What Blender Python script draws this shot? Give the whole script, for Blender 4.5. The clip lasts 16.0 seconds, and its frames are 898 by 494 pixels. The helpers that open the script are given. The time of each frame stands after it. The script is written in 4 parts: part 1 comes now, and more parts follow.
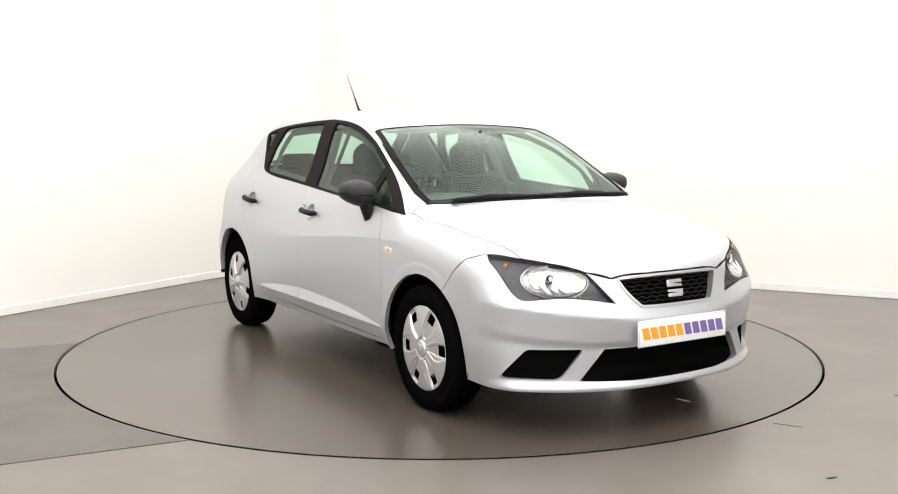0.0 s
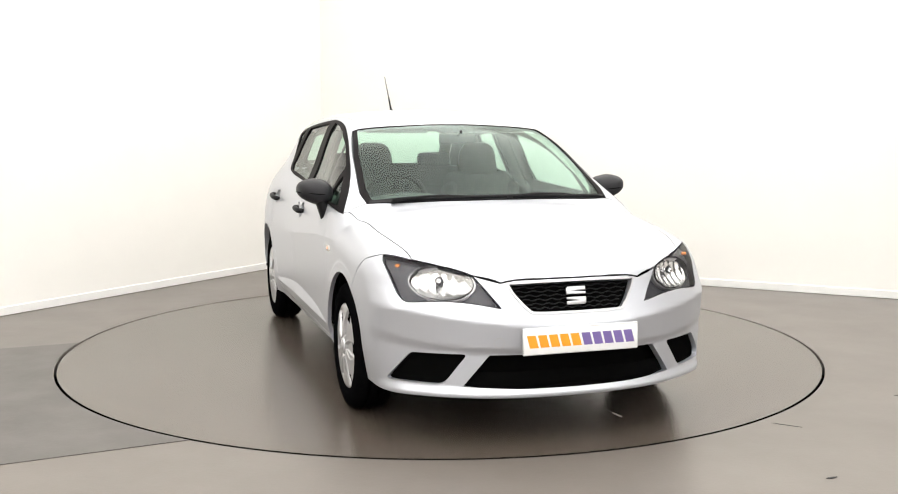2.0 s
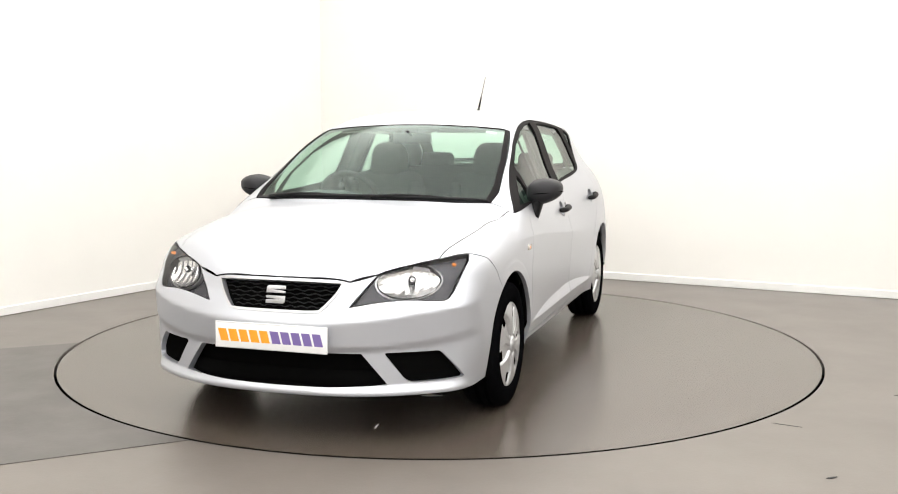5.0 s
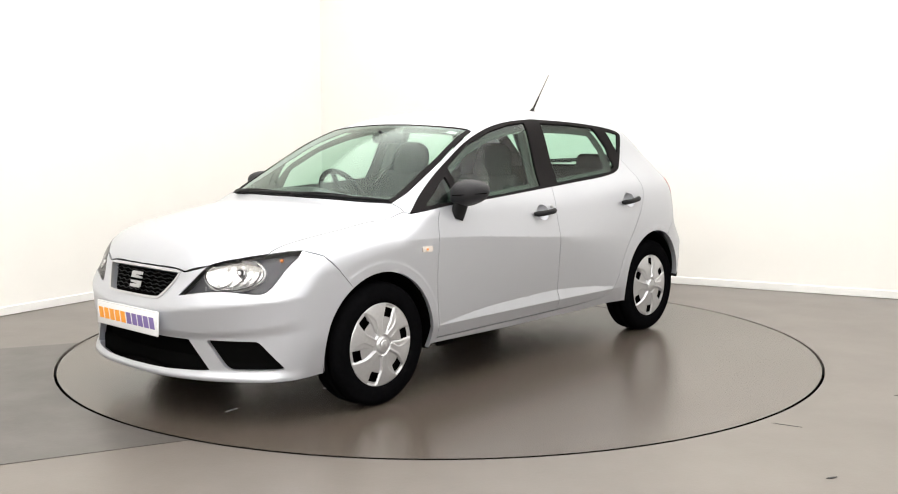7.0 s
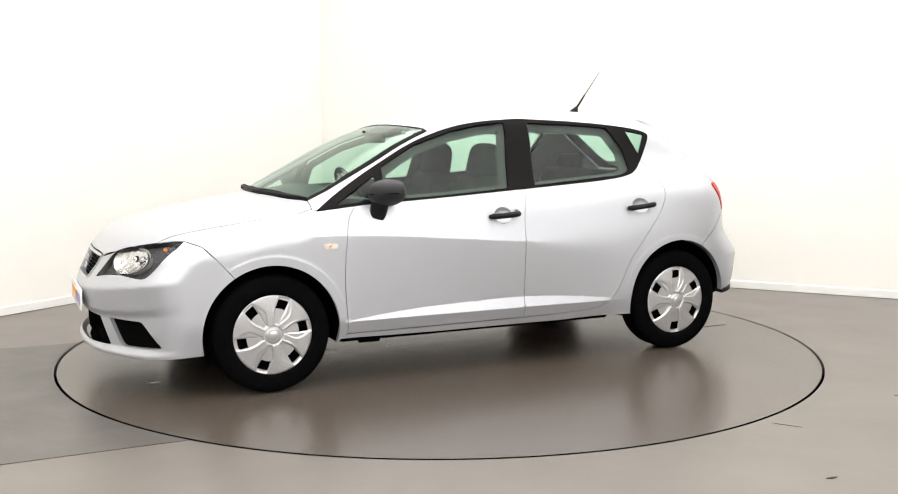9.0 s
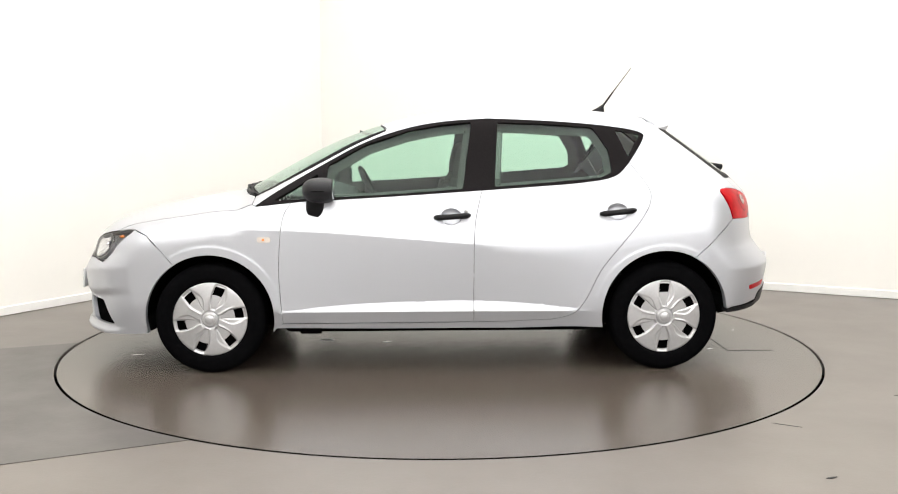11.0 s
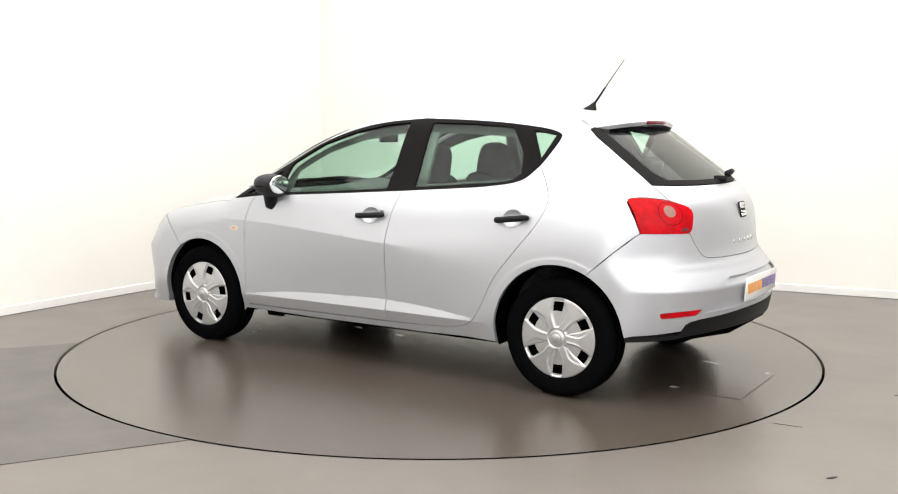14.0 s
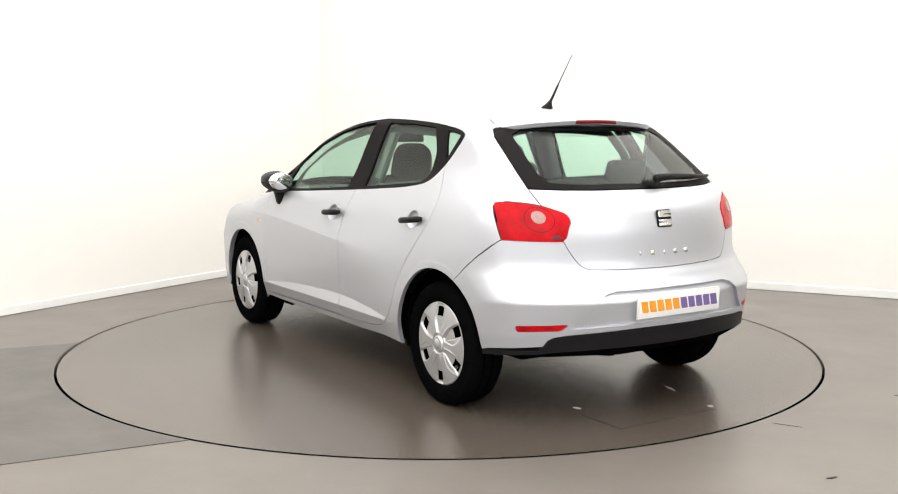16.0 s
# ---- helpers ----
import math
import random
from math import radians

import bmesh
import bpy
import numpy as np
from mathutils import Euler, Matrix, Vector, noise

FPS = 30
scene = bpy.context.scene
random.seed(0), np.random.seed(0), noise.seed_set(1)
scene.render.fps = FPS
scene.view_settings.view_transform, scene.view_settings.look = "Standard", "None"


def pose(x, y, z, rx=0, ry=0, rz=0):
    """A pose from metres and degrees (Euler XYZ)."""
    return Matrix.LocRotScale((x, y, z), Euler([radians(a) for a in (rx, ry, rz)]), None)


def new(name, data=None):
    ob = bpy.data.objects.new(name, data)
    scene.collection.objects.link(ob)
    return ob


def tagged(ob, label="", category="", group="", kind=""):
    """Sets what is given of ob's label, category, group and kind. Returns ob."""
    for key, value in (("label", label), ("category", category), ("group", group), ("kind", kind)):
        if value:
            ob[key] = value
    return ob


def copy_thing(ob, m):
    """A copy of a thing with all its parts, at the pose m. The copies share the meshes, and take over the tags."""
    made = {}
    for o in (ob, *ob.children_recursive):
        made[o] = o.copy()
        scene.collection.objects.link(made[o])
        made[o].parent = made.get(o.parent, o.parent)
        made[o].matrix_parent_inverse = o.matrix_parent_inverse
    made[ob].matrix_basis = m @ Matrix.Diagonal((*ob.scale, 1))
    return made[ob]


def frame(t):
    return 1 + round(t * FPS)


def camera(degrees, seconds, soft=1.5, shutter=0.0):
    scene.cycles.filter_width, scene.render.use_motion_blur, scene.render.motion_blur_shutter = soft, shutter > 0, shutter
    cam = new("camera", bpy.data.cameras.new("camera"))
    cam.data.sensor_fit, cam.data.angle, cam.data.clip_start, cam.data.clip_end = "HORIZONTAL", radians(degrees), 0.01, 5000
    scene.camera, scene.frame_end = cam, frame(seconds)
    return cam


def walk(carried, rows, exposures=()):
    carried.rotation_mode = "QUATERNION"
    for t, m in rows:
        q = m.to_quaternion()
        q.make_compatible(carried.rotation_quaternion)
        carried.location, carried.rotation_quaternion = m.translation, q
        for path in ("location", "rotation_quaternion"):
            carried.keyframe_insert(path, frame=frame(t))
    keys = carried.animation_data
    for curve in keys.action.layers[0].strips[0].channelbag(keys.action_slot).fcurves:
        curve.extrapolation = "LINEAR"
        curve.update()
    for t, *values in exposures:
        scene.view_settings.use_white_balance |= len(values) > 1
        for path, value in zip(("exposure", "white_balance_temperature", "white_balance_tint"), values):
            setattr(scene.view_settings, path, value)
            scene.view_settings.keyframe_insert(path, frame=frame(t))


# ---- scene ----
from mathutils import geometry

cam = camera(48.84, 16.0, soft=1.1)
EYE = pose(0, -6.073, 1.301, 90 - 6.6236, 0.035, -0.5075)
walk(cam, [(0.0, EYE), (16.0, EYE)])

# ---- light: white studio lit from panels under the ceiling ----
world = bpy.data.worlds.new("studio_dark")
world.use_nodes = True
world.node_tree.nodes["Background"].inputs[0].default_value = (1, 1, 1, 1)
world.node_tree.nodes["Background"].inputs[1].default_value = 0.02
scene.world = world
scene.view_settings.exposure = 0.0
PANEL_POWER = 2.45
BOX_POWER = 2.6

# turntable heading of the car's nose, seconds and degrees
TURN = [(0.0, -58.6), (0.5, -59.7), (1.0, -62.5), (1.5, -66.9), (2.0, -72.6), (2.5, -78.55), (3.0, -84.6), (3.5, -90.55), (4.0, -96.6), (4.5, -102.5), (5.2, -110.8), (6.0, -120.3),
        (6.8, -129.95), (7.5, -138.1), (8.0, -144.0), (8.5, -149.75), (9.0, -155.6), (9.8, -164.7), (10.6, -173.8), (11.3, -182.0), (12.0, -190.2), (12.5, -196.05), (13.0, -202.0),
        (13.5, -207.85), (14.0, -213.75), (14.5, -219.6), (15.0, -225.55), (15.5, -231.4), (16.0, -237.45)]
OFF_X, OFF_Y = 0.030, -0.048          # the car's middle on the turntable
TABLE_R = 2.238


# ---- materials ----
def mat(name, color, rough=.5, metal=0.0, coat=0.0, noise_amp=0.0, noise_scale=8.0, bump=0.0, bump_scale=60.0, spec=.5, emit=0.0, color2=None, rough_amp=0.0):
    m = bpy.data.materials.new(name)
    m.use_nodes = True
    nt = m.node_tree
    b = nt.nodes["Principled BSDF"]
    b.inputs["Base Color"].default_value = (*color, 1)
    b.inputs["Roughness"].default_value = rough
    b.inputs["Metallic"].default_value = metal
    b.inputs["Coat Weight"].default_value = coat
    b.inputs["Coat Roughness"].default_value = .12
    b.inputs["Specular IOR Level"].default_value = spec
    co = nt.nodes.new("ShaderNodeTexCoord")
    if noise_amp:
        n = nt.nodes.new("ShaderNodeTexNoise")
        n.inputs["Scale"].default_value, n.inputs["Detail"].default_value, n.inputs["Roughness"].default_value = noise_scale, 8, .62
        nt.links.new(co.outputs["Object"], n.inputs["Vector"])
        mix = nt.nodes.new("ShaderNodeMix")
        mix.data_type = "RGBA"
        c2 = color2 or [c * (1 - noise_amp) for c in color]
        mix.inputs[6].default_value, mix.inputs[7].default_value = (*color, 1), (*c2, 1)
        ramp = nt.nodes.new("ShaderNodeMapRange")
        ramp.inputs[1].default_value, ramp.inputs[2].default_value = .35, .7
        nt.links.new(n.outputs["Fac"], ramp.inputs[0])
        nt.links.new(ramp.outputs[0], mix.inputs[0])
        nt.links.new(mix.outputs[2], b.inputs["Base Color"])
        if rough_amp:
            r = nt.nodes.new("ShaderNodeMapRange")
            r.inputs[1].default_value, r.inputs[2].default_value = .3, .7
            r.inputs[3].default_value, r.inputs[4].default_value = rough - rough_amp, rough + rough_amp
            nt.links.new(n.outputs["Fac"], r.inputs[0])
            nt.links.new(r.outputs[0], b.inputs["Roughness"])
    if bump:
        n2 = nt.nodes.new("ShaderNodeTexNoise")
        n2.inputs["Scale"].default_value, n2.inputs["Detail"].default_value = bump_scale, 6
        nt.links.new(co.outputs["Object"], n2.inputs["Vector"])
        bp = nt.nodes.new("ShaderNodeBump")
        bp.inputs["Strength"].default_value, bp.inputs["Distance"].default_value = bump, .01
        nt.links.new(n2.outputs["Fac"], bp.inputs["Height"])
        nt.links.new(bp.outputs[0], b.inputs["Normal"])
    if emit:
        b.inputs["Emission Color"].default_value = (*color, 1)
        b.inputs["Emission Strength"].default_value = emit
    return m


def glass_mat(name, tint, gloss=1.0, blur=.09, sheen=(1, 1, 1)):
    """A thin tinted pane: clear by its tint, mirror by Fresnel."""
    m = bpy.data.materials.new(name)
    m.use_nodes = True
    nt = m.node_tree
    nt.nodes.remove(nt.nodes["Principled BSDF"])
    tr, gl = nt.nodes.new("ShaderNodeBsdfTransparent"), nt.nodes.new("ShaderNodeBsdfGlossy")
    tr.inputs[0].default_value = (*tint, 1)
    gl.inputs[0].default_value, gl.inputs["Roughness"].default_value = (*[gloss * c for c in sheen], 1), blur
    lw, mx = nt.nodes.new("ShaderNodeLayerWeight"), nt.nodes.new("ShaderNodeMixShader")
    lw.inputs[0].default_value = .5
    pw, ma = nt.nodes.new("ShaderNodeMath"), nt.nodes.new("ShaderNodeMath")
    pw.operation, ma.operation = "POWER", "MULTIPLY_ADD"
    pw.inputs[1].default_value, ma.inputs[1].default_value, ma.inputs[2].default_value = 5.0, .92, .032
    nt.links.new(lw.outputs["Facing"], pw.inputs[0])
    nt.links.new(pw.outputs[0], ma.inputs[0])
    nt.links.new(ma.outputs[0], mx.inputs[0])
    nt.links.new(tr.outputs[0], mx.inputs[1])
    nt.links.new(gl.outputs[0], mx.inputs[2])
    nt.links.new(mx.outputs[0], nt.nodes["Material Output"].inputs[0])
    return m


PAINT = mat("silver_metallic_paint", (.545, .559, .602), .44, .74, .4, .06, 900)
FLANGE = mat("shut_line_dark", (.02, .02, .02), .8)
BLACK = mat("black_plastic", (.010, .010, .011), .5, spec=.16, noise_amp=.3, noise_scale=200, bump=.08, bump_scale=600)
MATT = mat("black_matt", (.003, .003, .003), .95, spec=.0)
GREYP = mat("dark_grey_grained_plastic", (.020, .020, .023), .5, spec=.3, noise_amp=.2, noise_scale=300, bump=.1, bump_scale=900)
TRIM = mat("black_window_trim", (.012, .0105, .0112), .5, spec=.03, noise_amp=.2, noise_scale=90)
RUBBER = mat("tyre_rubber", (.004, .004, .0045), .95, spec=.0, noise_amp=.35, noise_scale=40, bump=.2, bump_scale=160)
CAPM = mat("silver_painted_plastic", (.54, .54, .555), .33, .7, .3, .08, 60)
CHROME = mat("chrome", (.90, .90, .91), .24, 1.0, noise_amp=.06, noise_scale=20)
HLGREY = mat("headlamp_bezel_grey", (.048, .048, .058), .4, .3, noise_amp=.1, noise_scale=40)
AMBER = mat("amber_plastic", (.75, .22, .03), .3)
RED = mat("red_lamp_plastic", (.56, .002, .008), .28, 0, 0, .45, 14, spec=.12)
DARKRED = mat("dark_red_lens", (.16, .004, .01), .25, 0, .1, .2, 40, spec=.2)
PEARL = mat("frosted_lamp_lens", (.36, .20, .18), .2, 0, .5, .2, 90)
SEAT = mat("grey_seat_cloth", (.017, .019, .021), .9, noise_amp=.35, noise_scale=120, bump=.08, bump_scale=200)
DASH = mat("dashboard_plastic", (.032, .034, .037), .6, noise_amp=.2, noise_scale=150, bump=.15, bump_scale=400)
LINING = mat("roof_lining", (.26, .26, .25), .9, noise_amp=.1, noise_scale=60)
PILLAR = mat("dark_grey_pillar_lining", (.085, .085, .083), .9, noise_amp=.1, noise_scale=60)
PLATE = mat("white_plate_acrylic", (.82, .82, .82), .25, 0, .5, .03, 50)
ORANGE = mat("orange_print", (.85, .33, .02), .4)
VIOLET = mat("violet_print", (.17, .12, .33), .4)
CLEAR = mat("indicator_lens", (.75, .68, .62), .15, 0, .8, .2, 80)
GLASS = glass_mat("green_tinted_glass", (.67, .86, .765), .8, .03)
SCREENG = glass_mat("windscreen_glass", (.70, .85, .775), .95, .12, (.88, 1, .95))
LAMPG = glass_mat("clear_lamp_cover", (.97, .97, .97), .6, .04)
MIRROR = mat("mirror_glass", (.9, .92, .92), .02, 1.0)
WALLM = mat("white_wall_paint", (.84, .825, .79), .85, noise_amp=.02, noise_scale=3, bump=.02, bump_scale=90)
SKIRTM = mat("white_skirting_gloss", (.82, .815, .80), .4, noise_amp=.03, noise_scale=9)
CEILM = mat("white_ceiling_paint", (.70, .69, .67), .9, noise_amp=.02, noise_scale=3)
FLOORM = mat("grey_screed_floor", (.155, .135, .121), .36, noise_amp=.14, noise_scale=1.9, bump=.04, bump_scale=60, spec=.6, rough_amp=.02)
MATM = mat("darker_floor_sheet", (.096, .086, .081), .38, noise_amp=.22, noise_scale=2.8, bump=.04, bump_scale=60, rough_amp=.03)
DISCM = mat("turntable_screed", (.088, .073, .062), .26, noise_amp=.16, noise_scale=1.5, bump=.02, bump_scale=60, spec=.95, rough_amp=.012, color2=(.078, .062, .049))
PANELM = mat("light_diffuser", (1, .985, .95), .6, emit=PANEL_POWER)
BOXM = mat("softbox_diffuser", (1, .995, .98), .6, emit=BOX_POWER)


# ---- building helpers ----
def link(name, bm, material, parent=None, label="", smooth=True):
    me = bpy.data.meshes.new(name)
    bm.to_mesh(me)
    bm.free()
    me.materials.append(material)
    if smooth:
        me.shade_smooth()
    ob = new(name, me)
    if parent is not None:
        ob.parent = parent
    return tagged(ob, label)


def sharp(ob, deg=35):
    ob.data.set_sharp_from_angle(angle=radians(deg))
    return ob


def empty(name, label, category, group="", kind=""):
    ob = new(name)
    ob.empty_display_size = .2
    return tagged(ob, label, category, group, kind)


def rbox(size, at=(0, 0, 0), r=.02, seg=3, turn=None):
    """A block with rounded edges."""
    bm = bmesh.new()
    bmesh.ops.create_cube(bm, size=1)
    bmesh.ops.scale(bm, vec=size, verts=bm.verts)
    if r:
        bmesh.ops.bevel(bm, geom=bm.edges[:], offset=min(r, min(size) * .49), segments=seg, profile=.5, affect="EDGES")
    bmesh.ops.transform(bm, matrix=Matrix.Translation(at) @ (turn or Matrix()), verts=bm.verts)
    return bm


def prism(poly, depth, m=None, r=0.0):
    """A flat outline in local x, y given a thickness along z."""
    bm = bmesh.new()
    vs = [bm.verts.new((a, b, 0)) for a, b in poly]
    f = bm.faces.new(vs)
    ex = bmesh.ops.extrude_face_region(bm, geom=[f])
    bmesh.ops.translate(bm, vec=(0, 0, depth), verts=[v for v in ex["geom"] if isinstance(v, bmesh.types.BMVert)])
    bmesh.ops.recalc_face_normals(bm, faces=bm.faces)
    if r:
        bmesh.ops.bevel(bm, geom=bm.edges[:], offset=r, segments=2, profile=.5, affect="EDGES")
    if m:
        bmesh.ops.transform(bm, matrix=m, verts=bm.verts)
    return bm


def lathe(profile, n=64, axis="Y", closed=False):
    """Turns (radius, along) pairs round an axis."""
    bm = bmesh.new()
    rings = []
    for r, a in profile:
        ring = []
        for k in range(n):
            c, s = r * math.cos(2 * math.pi * k / n), r * math.sin(2 * math.pi * k / n)
            ring.append(bm.verts.new((c, a, s) if axis == "Y" else (a, c, s) if axis == "X" else (c, s, a)))
        rings.append(ring)
    pairs = list(zip(rings, rings[1:])) + ([(rings[-1], rings[0])] if closed else [])
    for p, q in pairs:
        for k in range(n):
            bm.faces.new((p[k], p[(k + 1) % n], q[(k + 1) % n], q[k]))
    bmesh.ops.remove_doubles(bm, verts=bm.verts, dist=1e-6)
    bmesh.ops.recalc_face_normals(bm, faces=bm.faces)
    return bm


def tube(points, r, n=10):
    """A round rod along points; r is one radius or one for each point."""
    bm = bmesh.new()
    pts = [Vector(p) for p in points]
    rs = r if isinstance(r, (list, tuple)) else [r] * len(pts)
    rings = []
    for i, p in enumerate(pts):
        d = (pts[min(i + 1, len(pts) - 1)] - pts[max(i - 1, 0)]).normalized()
        a = d.orthogonal().normalized() if i == 0 else (a - d * a.dot(d)).normalized()
        b = d.cross(a)
        rings.append([bm.verts.new(p + (a * math.cos(2 * math.pi * k / n) + b * math.sin(2 * math.pi * k / n)) * rs[i]) for k in range(n)])
    for p, q in zip(rings, rings[1:]):
        for k in range(n):
            bm.faces.new((p[k], p[(k + 1) % n], q[(k + 1) % n], q[k]))
    bm.faces.new(rings[0][::-1])
    bm.faces.new(rings[-1])
    bmesh.ops.recalc_face_normals(bm, faces=bm.faces)
    return bm


def loft(sections):
    """Skin over rings that all have the same number of points, ends closed."""
    bm = bmesh.new()
    rings = [[bm.verts.new(p) for p in s] for s in sections]
    n = len(rings[0])
    for p, q in zip(rings, rings[1:]):
        for k in range(n):
            bm.faces.new((p[k], p[(k + 1) % n], q[(k + 1) % n], q[k]))
    bm.faces.new(rings[0][::-1])
    bm.faces.new(rings[-1])
    bmesh.ops.recalc_face_normals(bm, faces=bm.faces)
    return bm


# ---- the studio ----
CORNER, ALONG_R, ALONG_L = Vector((-1.205, 4.064, 0)), Vector((.8847, -.466, 0)), Vector((-.521, -.8535, 0))
ROOM_W, ROOM_L, ROOM_H = 10.2, 13.0, 3.6


def slab(name, a, b, z0, z1, thick, material, label, flip=1):
    """An upright slab whose face runs from a to b, its thickness behind."""
    d = (b - a).normalized()
    n = Vector((-d.y, d.x, 0)) * flip
    bm = bmesh.new()
    lo = [a, b, b + n * thick, a + n * thick]
    v = [bm.verts.new((p.x, p.y, z)) for z in (z0, z1) for p in lo]
    for f in ((0, 1, 5, 4), (1, 2, 6, 5), (2, 3, 7, 6), (3, 0, 4, 7), (0, 3, 2, 1), (4, 5, 6, 7)):
        bm.faces.new([v[k] for k in f])
    bmesh.ops.recalc_face_normals(bm, faces=bm.faces)
    return tagged(link(name, bm, material, None, "", False), label, name.split("_")[0], "", "structure")


P0, P1, P3 = CORNER, CORNER + ALONG_R * ROOM_W, CORNER + ALONG_L * ROOM_L
P2 = P1 + ALONG_L * ROOM_L
slab("wall_right", P0, P1, 0, ROOM_H, .15, WALLM, "plain white painted studio wall")
slab("wall_left", P0, P3, 0, ROOM_H, .15, WALLM, "plain white painted studio wall", -1)
slab("wall_front", P1, P2, 0, ROOM_H, .15, WALLM, "plain white painted studio wall")
slab("wall_back", P3, P2, 0, ROOM_H, .15, WALLM, "plain white painted studio wall", -1)


def skirting(a, b, inward):
    """A board with a rounded top, proud of the wall."""
    d = (b - a).normalized()
    prof = [(0, .004), (.012, .004), (.012, .060), (.006, .067), (.0, .067)]
    bm = bmesh.new()
    rings = [[bm.verts.new(p + inward * (x + .003) + Vector((0, 0, z))) for x, z in prof] for p in (a, b)]
    for k in range(len(prof) - 1):
        bm.faces.new((rings[0][k], rings[0][k + 1], rings[1][k + 1], rings[1][k]))
    bmesh.ops.recalc_face_normals(bm, faces=bm.faces)
    return tagged(sharp(link("baseboard", bm, SKIRTM), 20), "white painted skirting board at the wall's foot", "baseboard", "", "structure")


skirting(P0, P1, Vector((-.466, -.8847, 0)))
skirting(P0, P3, Vector((.8535, -.521, 0)))

bm = bmesh.new()
bm.faces.new([bm.verts.new((p.x, p.y, ROOM_H)) for p in (P0 + Vector((0, .2, 0)), P1 + Vector((.2, 0, 0)), P2, P3)])
tagged(link("ceiling", bm, CEILM, None, "", False), "plain white studio ceiling", "ceiling", "", "structure")

# floor with a round hole for the turntable
GAP = .011
bm = bmesh.new()
N = 180
ring = [bm.verts.new(((TABLE_R + GAP) * math.cos(2 * math.pi * k / N), (TABLE_R + GAP) * math.sin(2 * math.pi * k / N), 0)) for k in range(N)]
far = [bm.verts.new((14 * math.cos(2 * math.pi * k / N), -2 + 14 * math.sin(2 * math.pi * k / N), 0)) for k in range(N)]
low = [bm.verts.new((v.co.x, v.co.y, -.05)) for v in ring]
for k in range(N):
    j = (k + 1) % N
    bm.faces.new((ring[k], far[k], far[j], ring[j]))
    bm.faces.new((low[k], ring[k], ring[j], low[j]))
tagged(link("floor", bm, FLOORM, None, "", False), "grey-brown smooth screed studio floor with faint wear", "floor", "", "structure")
bm = bmesh.new()
bmesh.ops.create_circle(bm, cap_ends=True, segments=N, radius=TABLE_R + .06)
bmesh.ops.translate(bm, vec=(0, 0, -.05), verts=bm.verts)
tagged(link("turntable_pit", bm, MATT, None, "", False), "dark pit under the turntable", "floor", "", "structure")

# darker sheet of floor beside the turntable
a0, a1 = math.radians(180.5), math.radians(241.6)
edge = [((TABLE_R + GAP + .004) * math.cos(a0 + (a1 - a0) * k / 40), (TABLE_R + GAP + .004) * math.sin(a0 + (a1 - a0) * k / 40)) for k in range(41)]
bm = prism(edge + [(-1.735, -2.29), (-3.6, -3.17), (-4.6, -.95)], .003)
tagged(link("floor_sheet", bm, MATM, None, "", False), "darker grey floor section beside the turntable", "floor", "", "structure")

# scuffs on the fixed floor
for x, y, l, w, a in ((1.48, -2.47, .05, .012, 20), (1.544, -1.794, .12, .004, -31), (2.3, -1.3, .09, .006, 5), (-1.9, -1.7, .06, .004, 40)):
    scuff = [(l / 2 * math.cos(t) * (1 + .2 * math.sin(3 * t)), w / 2 * math.sin(t)) for t in [k * math.pi / 8 for k in range(16)]]
    tagged(link("floor_scuff", prism(scuff, .0015, pose(x, y, .001, 0, 0, a)), GREYP, None, "", False), "small dark scuff mark on the floor", "scuff mark", "scuffs on the floor")

# the turntable
turntable = empty("turntable", "round grey screed-topped car turntable flush with the floor", "turntable")
disc = lathe([(0.0, 0), (TABLE_R * .5, 0), (TABLE_R - .004, 0), (TABLE_R - .004, -.045), (0.0, -.045)], 180, "Z")
link("rim", lathe([(TABLE_R - .004, .001), (TABLE_R, -.002), (TABLE_R, -.045), (TABLE_R - .004, -.045)], 180, "Z"), MATT, turntable, "black edge strip")
sharp(link("disc", disc, DISCM, turntable), 30)


def hatch(x, y, w, h, a):
    """A lid let into the disc: a thin dark joint round a plate."""
    m = pose(x, y, 0, 0, 0, a)
    outer = [(-w / 2, -h / 2), (w / 2, -h / 2), (w / 2, h / 2), (-w / 2, h / 2)]
    link("hatch_joint", prism(outer, .0012, m), GREYP, turntable, "dark joint round a floor hatch", False)
    inner = [(a1 * .984, b1 * .992) for a1, b1 in outer]
    link("hatch_plate", prism(inner, .0022, m), DISCM, turntable, "", False)


# ceiling lights
def ceiling_light(x, y, w, l, a):
    m = pose(x, y, ROOM_H - .05, 0, 0, a)
    ob = empty("ceiling_light", "wide luminous white light panel under the ceiling", "ceiling light", "")
    ob.matrix_world = m
    link("diffuser", rbox((w, l, .02), (0, 0, -.012), 0), PANELM, ob, "", False)
    for sx, sy, px, py in ((w + .06, .03, 0, l / 2 + .015), (w + .06, .03, 0, -l / 2 - .015), (.03, l, w / 2 + .015, 0), (.03, l, -w / 2 - .015, 0)):
        link("frame", rbox((sx, sy, .06), (px, py, 0), .004, 1), SKIRTM, ob, "", False)


ceiling_light(-.45, -2.77, 7.2, 11.6, -29)


